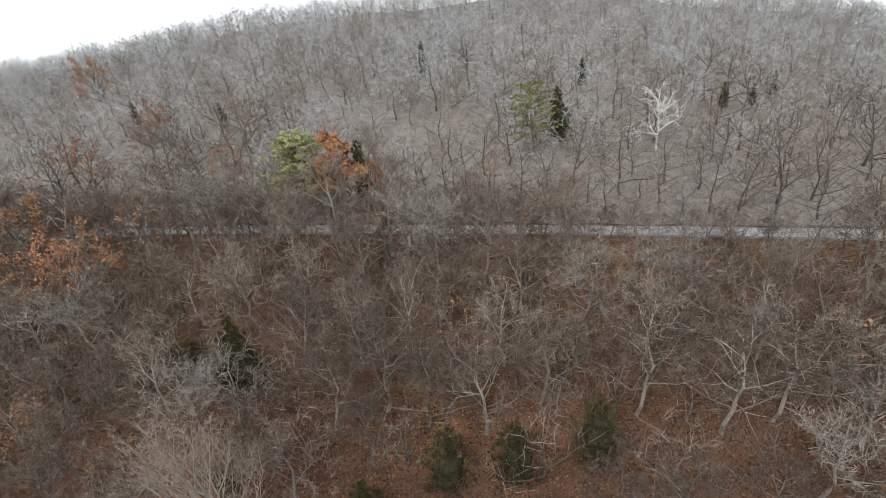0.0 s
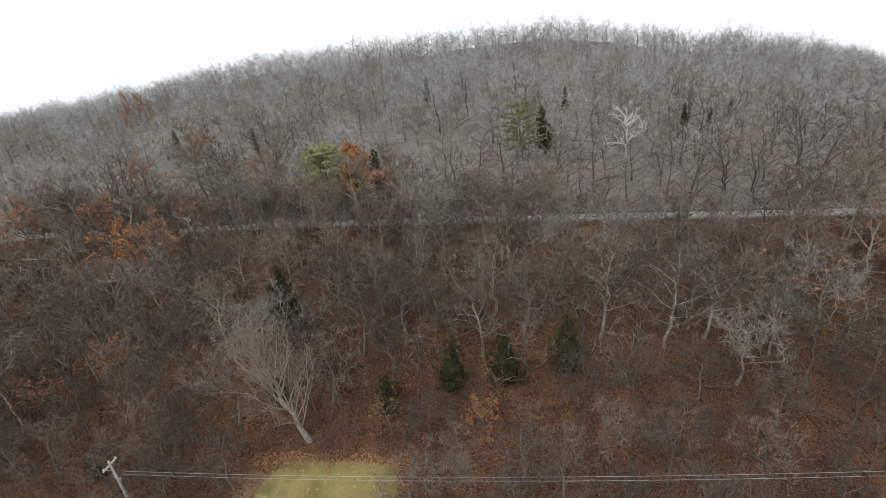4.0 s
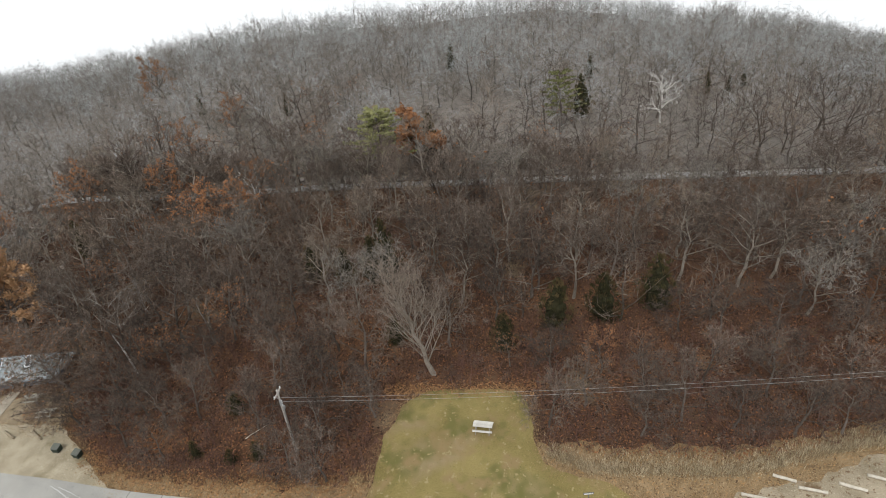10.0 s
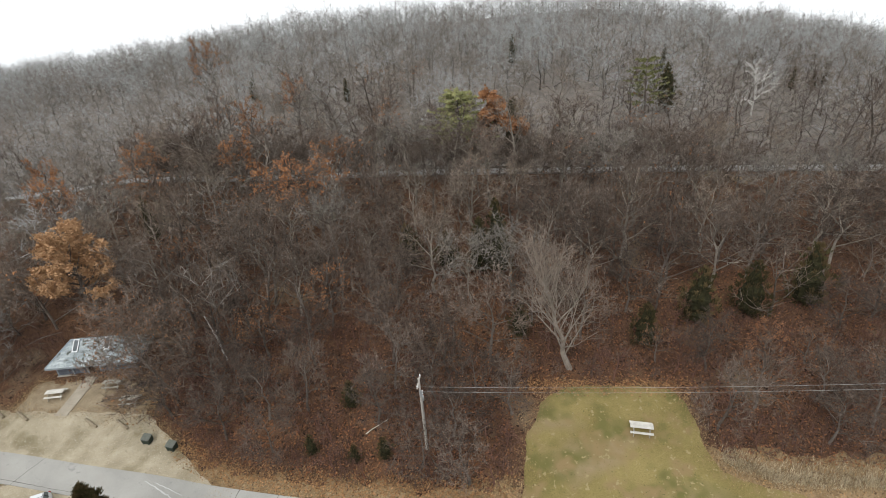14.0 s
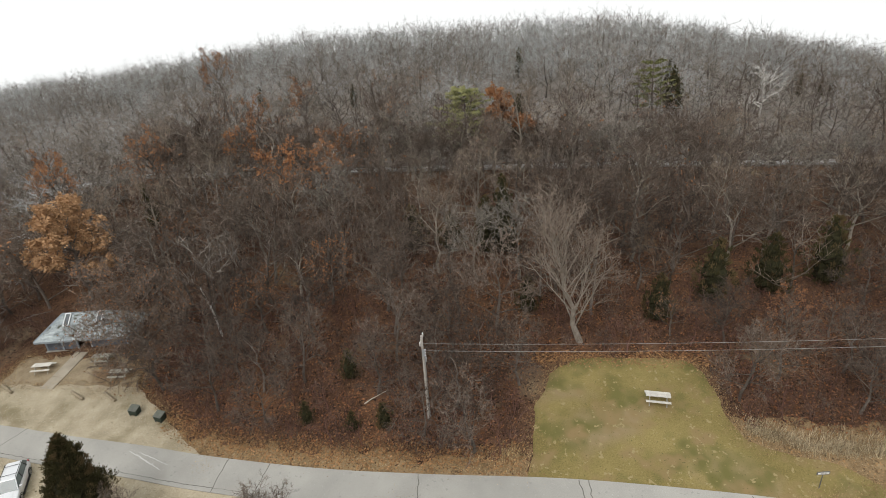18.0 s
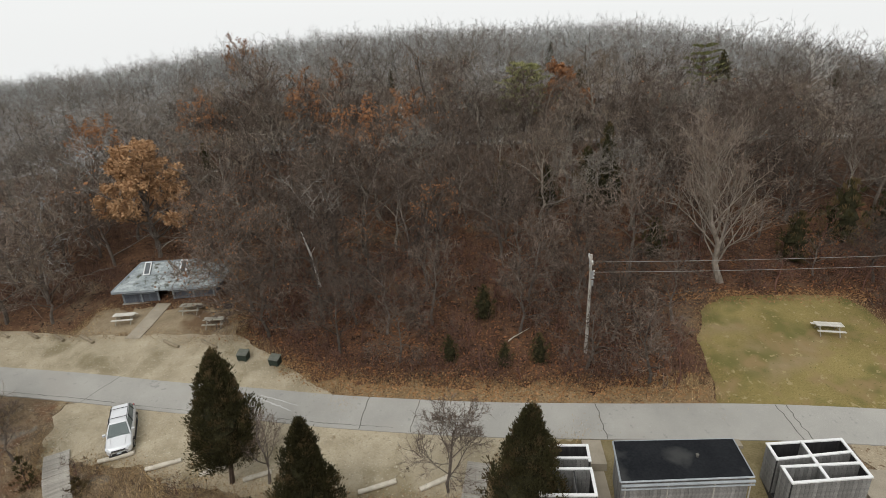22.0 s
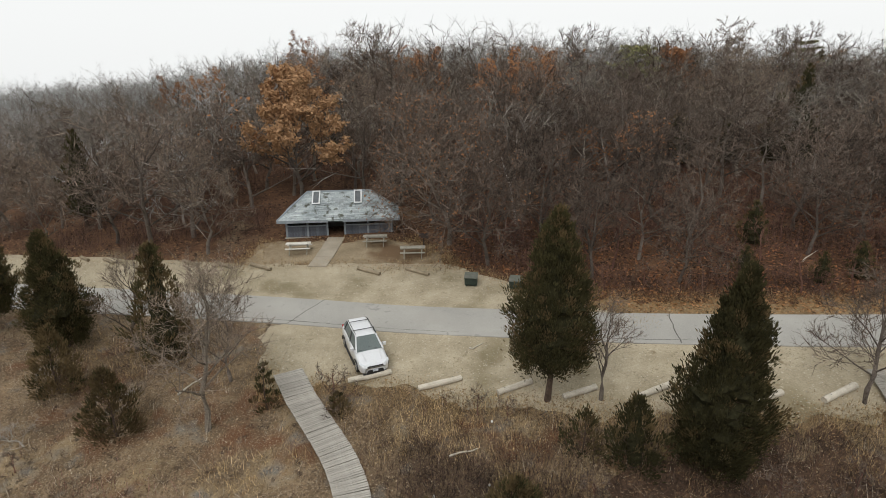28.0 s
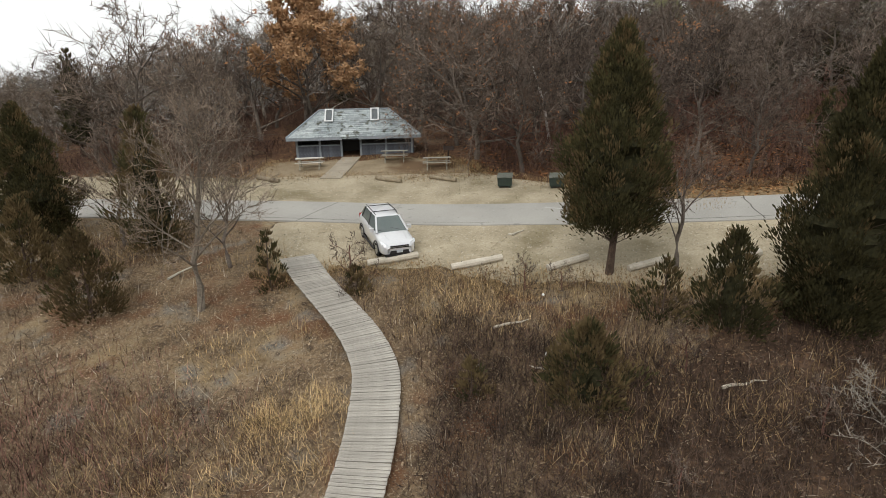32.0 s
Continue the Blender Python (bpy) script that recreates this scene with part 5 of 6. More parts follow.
PROTO = []
for k in range(8):
    h = (10.5, 12.5, 9.0, 13.0, 11.0, 9.0, 12.0, 10.0)[k]
    PROTO.append(bare_tree_meshes(100 + k, h, limbs=(10, 10, 11, 10, 10, 11, 10, 11)[k], kids=5, twigs=7, wide=(1.25, 1.05, 1.35, 1.0, 1.4, 1.2, 1.25, 1.4)[k], fork=(0.25, 0.32, 0.22, 0.35, 0.25, 0.22, 0.28, 0.25)[k], tw_w=0.046, bark=LICHEN if k in (1, 3, 4, 6, 7) else BARK, twigmat=(TWIG, TANTWIG, DARKTWIG, TWIG, GREYTWIG, TANTWIG, DARKTWIG, TWIG)[k], crook=0.28 if k in (1, 4, 7) else 0.2, stout=0.78))
SHRUB = [bare_tree_meshes(140 + k, (3.2, 2.4, 4.2)[k], limbs=7, kids=4, twigs=5, wide=1.1, fork=0.05, tw_w=0.022, bark=REDTWIG, twigmat=(REDTWIG, TWIG, REDTWIG)[k]) for k in range(3)]
OAK = [bare_tree_meshes(150 + k, (10.5, 12.5)[k], limbs=9, kids=4, twigs=4, wide=0.85, fork=0.25, tw_w=0.034, leaf=RUST, leaf_n=(3, 8)[k], leaf_s=0.14) for k in range(2)]
random.seed(77)
taken = []


def free(x, y, d):
    return all((x - a) ** 2 + (y - b) ** 2 > d * d for a, b in taken)


def plant(meshes, x, y, s=1.0, a=None, open_front=False, **kw):
    taken.append((x, y))
    if open_front:
        taken.extend(((x - 2, y - 3), (x + 2, y - 3), (x, y - 6), (x - 2, y - 8), (x + 2, y - 8)))
    return tree_thing(meshes, pose(x, y, ground_z(x, y) - 0.05, random.uniform(-3, 3), random.uniform(-3, 3), random.uniform(0, 360) if a is None else a) @ Matrix.Diagonal((s, s, s, 1)), **kw)


# landmark trees
WHITE_TREE = bare_tree_meshes(7, 11.0, limbs=10, kids=4, twigs=2, wide=1.3, fork=0.28, tw_w=0.075, stout=2.3, crook=0.25, bark=PALE, twigmat=PALE)
plant(WHITE_TREE, 17.3, 77.5, 0.92, open_front=True, name="sycamore", label="white barked sycamore standing out on the grey hillside")
BIG = bare_tree_meshes(11, 16.4, limbs=26, kids=5, twigs=4, wide=0.72, fork=0.14, rise=1.35, stout=0.6, tw_w=0.034, bark=material("tan_grey_bark", (0.17, 0.145, 0.118), (0.33, 0.287, 0.24), 2.0, 0.95, 0.02, 18.0), twigmat=material("tan_twigs", (0.145, 0.112, 0.088), (0.28, 0.225, 0.182), 1.2, 0.95, 0, 9.0), lean=-0.10)
plant(BIG, -19.9, 17.6, 1.0, 0, name="big_bare_tree", label="large pale bare tree at the top edge of the lawn")
ORANGE_OAK = bare_tree_meshes(13, 13.4, limbs=17, kids=5, twigs=3, wide=0.66, fork=0.22, tw_w=0.04, leaf=ORANGE, leaf_n=52, leaf_s=0.13, rise=0.45)
plant(ORANGE_OAK, -75.4, 26.0, 1.04, 0, open_front=True, name="orange_oak", label="oak still holding orange brown leaves behind the shelter")
SNAG = bare_tree_meshes(17, 8.0, limbs=6, kids=3, twigs=1, wide=0.9, fork=0.5, tw_w=0.07, bark=PALE, twigmat=PALE)
plant(SNAG, -52.6, 58.0 - 4.5, 1.0, name="dead_tree", label="bleached dead tree with broken limbs by the upper road")
RUST_OAK = bare_tree_meshes(19, 9.0, limbs=9, kids=5, twigs=2, wide=0.85, fork=0.15, tw_w=0.04, leaf=RUST, leaf_n=34, leaf_s=0.20)
plant(RUST_OAK, -27.4, 66.5, 1.3, open_front=True, name="rust_oak", label="rust red leaved oak beside a green pine")
PINE_A = pine_meshes(21, 12.0, 7.6)
plant(PINE_A, -33.6, 65.6, 0.95, open_front=True, name="pine_tree", label="yellow green pine on the hillside")
PINE_B = pine_meshes(22, 14.0, 6.4, n=7, tufts=60)
plant(PINE_B, -0.6, 79.0, 0.78, open_front=True, name="pine_tree", label="layered green pine high on the slope")
DARK = cedar_meshes(31, 8.0, 1.5, 60, spray=22, fine=1.6, core=0.7)
plant(DARK, -24.9, 66.6, 1.2, open_front=True, name="cedar_tree", label="slim dark green cedar on the hill")
plant(cedar_meshes(33, 9.0, 2.4, 70, spray=22, fine=1.8, core=0.7), 3.4, 81.0, 0.95, name="cedar_tree", label="dark green conifer beside the layered pine")
DULL = cedar_meshes(32, 5.5, 1.9, 60, low=0.03, tipped=0.5, spray=30, fine=1.5, core=0.6)
for (x, y, s, dull) in [(-7.0, 24.4, 1.1, 1), (-12.6, 21.0, 0.85, 1), (-1.5, 25.5, 1.1, 1), (4.6, 27.0, 1.2, 1), (-37.6, 34.5, 1.0, 1), (-24.5, 22.0, 0.7, 1), (-33.0, 33.5, 0.9, 1), (-92.5, 20.0, 1.0, 0), (-40.0, 13.2, 0.55, 1), (-36.0, 8.2, 0.42, 1), (-42.5, 8.6, 0.4, 1), (-38.5, 7.8, 0.36, 1), (-76.5, 42, 0.9, 0), (30, 92, 0.6, 0), (36, 96, 0.5, 0), (42, 104, 0.6, 0), (-24.5, 114.5, 0.9, 0), (-60, 92, 0.7, 0), (-84, 98, 0.7, 0), (8, 104, 0.7, 0)]:
    plant(DULL if dull else DARK, x, y, s, name="cedar_tree", label="dull green young cedar among bare trees" if dull else "dark green cedar among bare trees")
for (x, y, s, k) in [(-92.4, 43.2, 0.95, 1), (-81.3, 50.6, 1.0, 1), (-66.7, 51.2, 1.05, 1), (-71.6, 69.4, 1.0, 1), (-51.5, 42.6, 1.1, 1), (-50.1, 51.2, 0.9, 1), (-66.8, 33.5, 0.8, 0), (-56.2, 41.8, 1.1, 1), (-82.4, 46.2, 0.9, 0), (-68.8, 83.8, 0.9, 1), (-45.6, 67.4, 1.0, 0), (-100.5, 53.0, 0.8, 1), (-64.1, 42.0, 0.9, 0), (40.9, 41.8, 1.0, 1), (-79.4, 48.4, 0.8, 0), (-50.5, 19.5, 0.8, 0), (-45.0, 24.0, 0.8, 0), (-98.0, 108.0, 1.2, 1), (-3.0, 17.5, 0.5, 1), (-12.0, 18.5, 0.5, 0), (1.0, 18.5, 0.5, 0)]:
    plant(OAK[k], x, y, s, name="rust_oak", label="oak holding scattered rust brown leaves", group="rust leaved oaks")

ROOF_TREE = bare_tree_meshes(23, 10.0, limbs=18, kids=6, twigs=10, wide=1.7, fork=0.16, rise=0.35, stout=0.75, lean=-0.24, bark=BARK, tw_w=0.034, leaf=RUST, leaf_n=2, leaf_s=0.08, crook=0.25)
GREY_TREE = bare_tree_meshes(25, 10.0, limbs=10, kids=5, twigs=4, wide=0.9, fork=0.35, tw_w=0.06, bark=LICHEN, twigmat=GREYTWIG, stout=1.3, crook=0.25)
for (x, y, s) in ((-14.4, 92.7, 1.0), (-22.4, 90.2, 0.9), (-33.8, 96.4, 0.9), (-65.5, 80.7, 0.9), (-26.0, 76.9, 0.8), (-72.0, 82.8, 0.8), (-78.4, 89.0, 0.8), (-126.5, 92.8, 1.0), (-67.7, 87.4, 0.8)):
    plant(GREY_TREE, x, y, s, open_front=True, label="pale barked bare tree standing out among darker ones", group="pale trees")
plant(ROOF_TREE, -61.0, 16.2, 1.12, 0, name="bare_tree", label="spreading bare tree with a few dead leaves over the shelter roof")
plant(cedar_meshes(35, 6.8, 1.8, 90, low=0.05, spray=26, fine=1.4, core=0.76), -28.8, 32.4, 1.0, name="cedar_tree", label="dark cedar close beside a taller one")
plant(cedar_meshes(34, 9.4, 1.75, 110, low=0.05, spray=26, fine=1.4, core=0.76), -26.6, 32.2, 1.0, name="cedar_tree", label="tall slim dark cedar among bare trees above the road")
# a screen of taller trees below the upper road
for k in range(26):
    x = -84 + k * 3.5 + random.uniform(-1.2, 1.2)
    y = 53.5 + random.uniform(-2.2, 1.2) + (2.0 if x < -60 else 0)
    if not clear(x, y) and free(x, y, 2.0):
        plant(PROTO[k % 8], x, y, random.uniform(1.0, 1.25) if x < -10 else 0.8, label="tall brown bare tree below the upper road", group="hillside trees")
# a row of slim trees close along the upper road, thinner towards the east
for k in range(72):
    x = -90 + k * 1.65 + random.uniform(-0.5, 0.5)
    y = min(HIGHROAD, key=lambda q: abs(q[0] - x))[1] - 2.3 + random.uniform(-0.9, 0.2)
    plant(PROTO[(0, 3, 1, 7, 6)[k % 5]], x, y, random.uniform(0.6, 0.86) if x < 4 else random.uniform(0.36, 0.52), label="slim brown bare tree beside the upper road", group="upper roadside trees")
# hillside trees nearest the clearing, each a thing
near = 0
for _ in range(6000):
    x, y = random.uniform(-118, 52), random.uniform(6, 58)
    if clear(x, y) or near >= 280:
        continue
    low = y < 15 and -54 < x < -25
    if not free(x, y, 3.2 if low else 3.6 + 0.02 * y):
        continue
    near += 1
    edge = x > -14 and y < 24
    k = random.choice((0, 2, 2)) if y < 25 else random.choice((0, 1, 2, 3, 4, 5, 6, 7))
    if x < -77:
        k = random.choice((5, 0, 5)) if y < 32 else random.choice((1, 4, 4, 5))
    s = 0.72 if edge else random.uniform(0.62, 0.82) if low else random.uniform(0.8, 1.12) * (0.72 if x < -92 else 1.08 if y > 32 and -75 < x < -45 else 0.94 if -45 <= x else 1)
    plant(PROTO[k], x, y, s, label=("tall brown bare tree on the leafy slope", "grey brown bare tree on the leafy slope")[k == 4], group="hillside trees")
# undergrowth shrubs along the edge of the woods
for _ in range(2500):
    x, y = random.uniform(-60, 40), 6 + 16 * random.random() ** 1.5
    if clear(x, y) or not free(x, y, 1.7) or len(taken) > 625:
        continue
    k = random.randrange(3)
    plant(SHRUB[k], x, y, random.uniform(0.6, 1.1), name="shrub", label="leafless reddish brown shrub in fallen leaves", category="shrub", group="edge shrubs")

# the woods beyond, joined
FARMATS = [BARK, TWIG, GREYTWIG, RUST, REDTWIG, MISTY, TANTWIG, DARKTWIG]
FAR = []
for k in range(12):
    # kinds 6 and up, for the upper hill: most carry twigs paled for haze
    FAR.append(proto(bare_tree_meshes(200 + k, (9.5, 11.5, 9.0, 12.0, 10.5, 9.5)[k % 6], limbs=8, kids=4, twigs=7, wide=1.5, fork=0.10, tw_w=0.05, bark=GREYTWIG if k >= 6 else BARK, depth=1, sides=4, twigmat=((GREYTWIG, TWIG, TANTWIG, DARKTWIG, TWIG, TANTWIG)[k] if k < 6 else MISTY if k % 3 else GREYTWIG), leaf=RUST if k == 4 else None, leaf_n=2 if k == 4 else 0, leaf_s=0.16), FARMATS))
random.seed(78)
cells, far = {}, []
for _ in range(22000):
    y = 12 + 212 * random.random() ** 0.85
    x = random.uniform(-30 - 95 - y * 0.95, -10 + 45 + y * 0.95)
    if clear(x, y) or (y < 58 and -118 < x < 52 and random.random() < 0.5):
        continue
    d = 2.9 + 0.008 * y if y < 120 else 3.2
    key = (int(x // d), int(y // d))
    if any((key[0] + i, key[1] + j) in cells and (cells[key[0] + i, key[1] + j][0] - x) ** 2 + (cells[key[0] + i, key[1] + j][1] - y) ** 2 < d * d for i in (-1, 0, 1) for j in (-1, 0, 1)):
        continue
    cells[key] = (x, y)
    if not free(x, y, 1.6):
        continue
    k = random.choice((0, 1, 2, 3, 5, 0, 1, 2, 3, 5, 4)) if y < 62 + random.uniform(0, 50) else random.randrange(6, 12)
    # in the west grey twigs mix with the haze-paled kinds
    if x < -80 and y < 100 and random.random() < 0.75:
        k = random.choice((0, 0, 8, 11))
    far.append((k, (x, y, ground_z(x, y) - 0.1, random.uniform(0.75, 1.2) * (0.7 if x < -92 and y < 110 else 1.1 if 32 < y < 80 and -75 < x < -45 else 0.92 if x >= -45 and y < 90 else 0.82 if y > 125 else 1), random.uniform(0, 6.28))))
far = [f for f in far if f[1][1] < 200 or random.random() < 0.35][:3000]
for _ in range(200):
    x, y = random.uniform(75, 230), random.uniform(215, 300)
    far.append((random.randrange(6, 12), (x, y, ground_z(x, y) - 0.1, random.uniform(0.8, 1.2), random.uniform(0, 6.28))))
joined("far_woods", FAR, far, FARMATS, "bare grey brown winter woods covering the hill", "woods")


# ---------------------------------------------------------------- foreground trees
CED_A = cedar_meshes(51, 9.9, 2.12, 640, low=0.21, tipped=0.27, spray=52)
CED_B = cedar_meshes(52, 9.4, 1.95, 700, low=0.03, tipped=0.17, spray=52)
CED_C = cedar_meshes(53, 8.0, 2.0, 600, low=0.08, tipped=0.22, spray=46)
plant(CED_A, -55.7, -0.75, 0.93, 0, name="cedar_tree", label="dark conical red cedar between the wheel stops")
plant(CED_B, -49.5, -4.3, 0.90, 30, name="cedar_tree", label="tall dense dark red cedar in the meadow")
plant(CED_C, -37.9, -3.7, 0.98, 60, name="cedar_tree", label="broad dark red cedar beside the stalls")
plant(CED_C, -82.2, 3.2, 0.84, 0, name="cedar_tree", label="dark red cedar at the roadside meadow edge")
plant(CED_A, -87.5, 4.0, 0.75, 90, name="cedar_tree", label="dark red cedar at the roadside meadow edge")
plant(cedar_meshes(54, 6.6, 1.6, 200, low=0.05, tipped=0.6, core=0.4), -75.7, 2.1, 1.0, name="cedar_tree", label="bronzed slim cedar behind a bare tree")
plant(cedar_meshes(55, 3.4, 1.25, 120, low=0.05, tipped=0.92, core=0, spray=34), -75.6, -2.9, 1.0, name="cedar_tree", label="small bronzed cedar in dry weeds")
plant(cedar_meshes(56, 3.6, 1.1, 120, low=0.05, tipped=0.9, core=0, spray=34), -80.0, -0.5, 1.0, name="cedar_tree", label="small bronzed cedar in dry weeds")
plant(cedar_meshes(57, 3.4, 1.15, 110, low=0.08, tipped=0.25, core=0.3, spray=30), -52.6, -4.4, 1.0, name="cedar_tree", label="young green cedar beside the tall one")
plant(cedar_meshes(58, 2.4, 1.35, 130, low=0.0, tipped=0.7, core=0.3, spray=30), -57.6, -6.8, 1.0, name="cedar_tree", label="low bronzed cedar bush in the meadow")
MEADOW_TREE = bare_tree_meshes(61, 9.0, limbs=14, kids=6, twigs=9, wide=0.95, fork=0.28, tw_w=0.018, bark=material("tan_grey_limb_bark", (0.11, 0.092, 0.072), (0.24, 0.205, 0.165), 1.5, 0.95, 0.01, 12.0), twigmat=TANTWIG, rise=0.55, stout=0.75, crook=0.26)
THIN_TREE = bare_tree_meshes(62, 6.0, limbs=10, kids=5, twigs=7, rise=0.8, stout=0.8, wide=0.7, fork=0.3, tw_w=0.018)
ROUND_TREE = bare_tree_meshes(63, 6.8, limbs=14, kids=6, twigs=8, rise=0.6, stout=0.75, wide=1.0, fork=0.25, tw_w=0.022)
plant(MEADOW_TREE, -71.5, -2.5, 1.0, name="bare_tree", label="spreading grey bare tree in the dry meadow")
plant(THIN_TREE, -71.6, 0.6, 0.95, name="bare_tree", label="thin bare sapling near the boardwalk")
plant(THIN_TREE, -77.9, 2.9, 1.1, name="bare_tree", label="thin bare tree beside a cedar")
plant(THIN_TREE, -53.2, -0.9, 1.0, name="bare_tree", label="thin bare tree beside the conical cedar")
plant(ROUND_TREE, -42.0, -1.8, 1.0, name="bare_tree", label="round crowned bare tree beside the boardwalk")
plant(SHRUB[1], -65.9, -0.9, 1.1, name="shrub", label="leafless sapling beside the parked car", category="shrub")
plant(cedar_meshes(59, 2.5, 0.55, 22, low=0.02, tipped=0.4, core=0, spray=30), -69.1, -1.2, 1.0, name="cedar_tree", label="straggly dark seedling cedar at the boardwalk head")
plant(cedar_meshes(60, 1.1, 0.5, 22, low=0.0, tipped=0.9, core=0, spray=22), -65.6, -1.3, 1.0, name="cedar_tree", label="tiny bronzed cedar under a bare sapling beside the boardwalk")
plant(cedar_meshes(65, 2.2, 0.9, 50, low=0.05, tipped=0.5, core=0, spray=18), -54.6, -3.6, 1.0, name="cedar_tree", label="faint young cedar in dry brown weeds")
plant(cedar_meshes(66, 1.2, 0.45, 24, low=0.05, tipped=0.95, core=0, spray=20), -60.9, -6.6, 1.0, name="cedar_tree", label="tiny bronzed cedar in dry brown weeds")
for (x, y, s) in ((-59.0, -1.5, 0.75), (-57.6, -1.6, 0.6), (-48.0, -6.5, 1.0), (-46.5, -8.0, 1.1), (-52.0, -8.5, 0.8), (-54.5, -6.0, 0.8), (-50.5, -9.5, 0.9), (-47.5, -10.5, 1.0), (-45.0, -6.0, 0.9), (-56.0, -10.0, 0.6), (-53.5, -11.5, 0.7), (-49.0, -12.5, 0.9), (-84.0, -3.0, 0.8), (-79.0, -4.8, 0.6), (-60.5, -0.8, 0.4)):
    plant(SHRUB[1], x, y, s, name="shrub", label="tangled leafless brown shrub in the meadow", category="shrub", group="meadow shrubs")


# ---------------------------------------------------------------- grass, weeds and litter as stuff
def blades(name, n, where, hmin, hmax, w, mat, label, category, seed, lean=0.35, clump=0.3, per=5):
    random.seed(seed)
    mb = MB()
    made = 0
    while made < n:
        p = where()
        if p is None:
            continue
        x, y = p
        made += 1
        for _ in range(per):
            a, b = x + random.gauss(0, clump), y + random.gauss(0, clump)
            z = ground_z(a, b) + 0.02
            size, tip = random.uniform(hmin, hmax), min(1.42, 0.25 + lean) * random.random() ** 0.6
            t, l, h = random.uniform(0, 6.28), size * math.sin(tip), size * math.cos(tip)
            c, s = math.cos(t), math.sin(t)
            k = len(mb.v)
            mb.v += [(a - s * w / 2, b + c * w / 2, z), (a + s * w / 2, b - c * w / 2, z), (a + c * l, b + s * l, z + h)]
            mb.f.append((k, k + 1, k + 2))
    return tagged(part(name, mb, island(mat.copy(), 0.4, 1.7)), label, category, kind="stuff")


def litter(name, n, where, size, mat, label, seed):
    random.seed(seed)
    mb = MB()
    while n:
        p = where()
        if p is None:
            continue
        n -= 1
        q = Vector((*p, ground_z(*p) + 0.05 + random.random() * 0.05))
        u = Vector((random.gauss(0, 1), random.gauss(0, 1), random.gauss(0, 0.35))).normalized() * size * random.uniform(0.6, 1.4)
        v = u.cross(Vector((random.gauss(0, 0.3), random.gauss(0, 0.3), 1))).normalized() * u.length * 0.6
        mb.poly((q - u, q + v, q + u, q - v))
    return tagged(part(name, mb, island(mat, 0.6, 1.4)), label, "leaves", kind="stuff")


def meadow_spot():
    x, y = random.uniform(-96, -37), random.uniform(-24, 5)
    if inpoly(x, y, SOUTH_LOT) or y > line(x, ((-100, 8), (-73, 5.6), (-71, 0))) and x < -71 or (x > -71 and y > line(x, ((-71, -0.9), (-60, -0.9), (-54, -1.6), (-48, -2.5), (-41, -2.9)))) or inpoly(x, y, PAD):
        return None
    for (cx, cy) in ((-68.75, 1.0), (-67.6, -0.7), (-66.2, -2.4), (-64.95, -4.0), (-64.1, -5.6), (-63.8, -7.4), (-63.8, -9.8), (-64.0, -11.5), (-64.2, -13), (-65, -17)):
        if (cx - x) ** 2 + (cy - y) ** 2 < 1.35:
            return None
    return x, y


def patch_spot():
    p = meadow_spot()
    if p and noise.noise(Vector((p[0] * 0.22, p[1] * 0.22, 9.0))) > 0.12:
        return p
    return None


blades("dry_grass", 11000, meadow_spot, 0.10, 0.42, 0.020, WEED, "short dry brown grass and weeds", "grass", 301, 1.1)
blades("straw_grass", 3200, patch_spot, 0.25, 0.75, 0.020, STRAW, "taller straw coloured grass clumps", "grass", 302, 0.9, 0.26, 7)


def bramble_spot():
    p = meadow_spot()
    if p and noise.noise(Vector((p[0] * 0.16, p[1] * 0.16, 3.0))) + (0.34 if p[0] > -62 else 0.0) > 0.16:
        return p
    return None


blades("bramble_patch", 7500, bramble_spot, 0.2, 0.7, 0.022, material("dark_brambles", (0.055, 0.035, 0.025), (0.15, 0.098, 0.070), 0.8, 0.95, 0, 8.0), "dark reddish brown leafless brambles", "bramble", 305, 1.3, 0.35, 6)
blades("pale_stalks", 2200, meadow_spot, 0.2, 0.8, 0.016, material("pale_dead_stalk", (0.34, 0.29, 0.22), (0.50, 0.44, 0.35), 0.8, 0.95, 0, 8.0), "thin pale dead stalks", "grass", 306, 1.5, 0.5, 3)


def clump_spot():
    cx, cy, r = random.choice(((-66.6, -7.6, 0.6), (-66.9, -7.8, 0.5), (-65.7, -6.9, 0.5), (-66.4, -7.4, 0.9), (-65.6, -8.8, 0.8), (-67.4, -9.4, 0.7), (-69.5, -5.0, 0.9), (-60.4, -2.3, 1.7), (-61.3, -1.9, 1.2), (-59.2, -2.2, 1.2), (-26.4, 5.8, 0.7), (-27.4, 5.7, 0.8), (-26.0, 6.2, 0.5)))
    return cx + random.gauss(0, r), cy + random.gauss(0, r * 0.7)


def thicket_spot():
    x, y = random.uniform(-62.2, -41), random.uniform(-15, -3.0)
    if (x + 57) * 0.35 + (y + 3) < -1.6 or inpoly(x, y, PAD):
        return x, y
    return (x, y) if random.random() < 0.35 and not inpoly(x, y, PAD) else None


def red_spot():
    return -74 + random.gauss(0, 3.0), -9 + random.gauss(0, 1.8)


blades("golden_straw", 620, clump_spot, 0.2, 0.55, 0.018, material("golden_straw_blade", (0.36, 0.25, 0.125), (0.60, 0.45, 0.25), 0.8, 0.95, 0, 8.0), "bright golden straw clumps", "grass", 308, 1.0, 0.2, 9)
blades("dark_thicket", 8500, thicket_spot, 0.2, 0.85, 0.024, material("dark_thicket_stem", (0.036, 0.025, 0.019), (0.105, 0.072, 0.054), 0.8, 0.95, 0, 8.0), "dark brown leafless thicket below the cedars", "thicket", 309, 1.2, 0.35, 6)
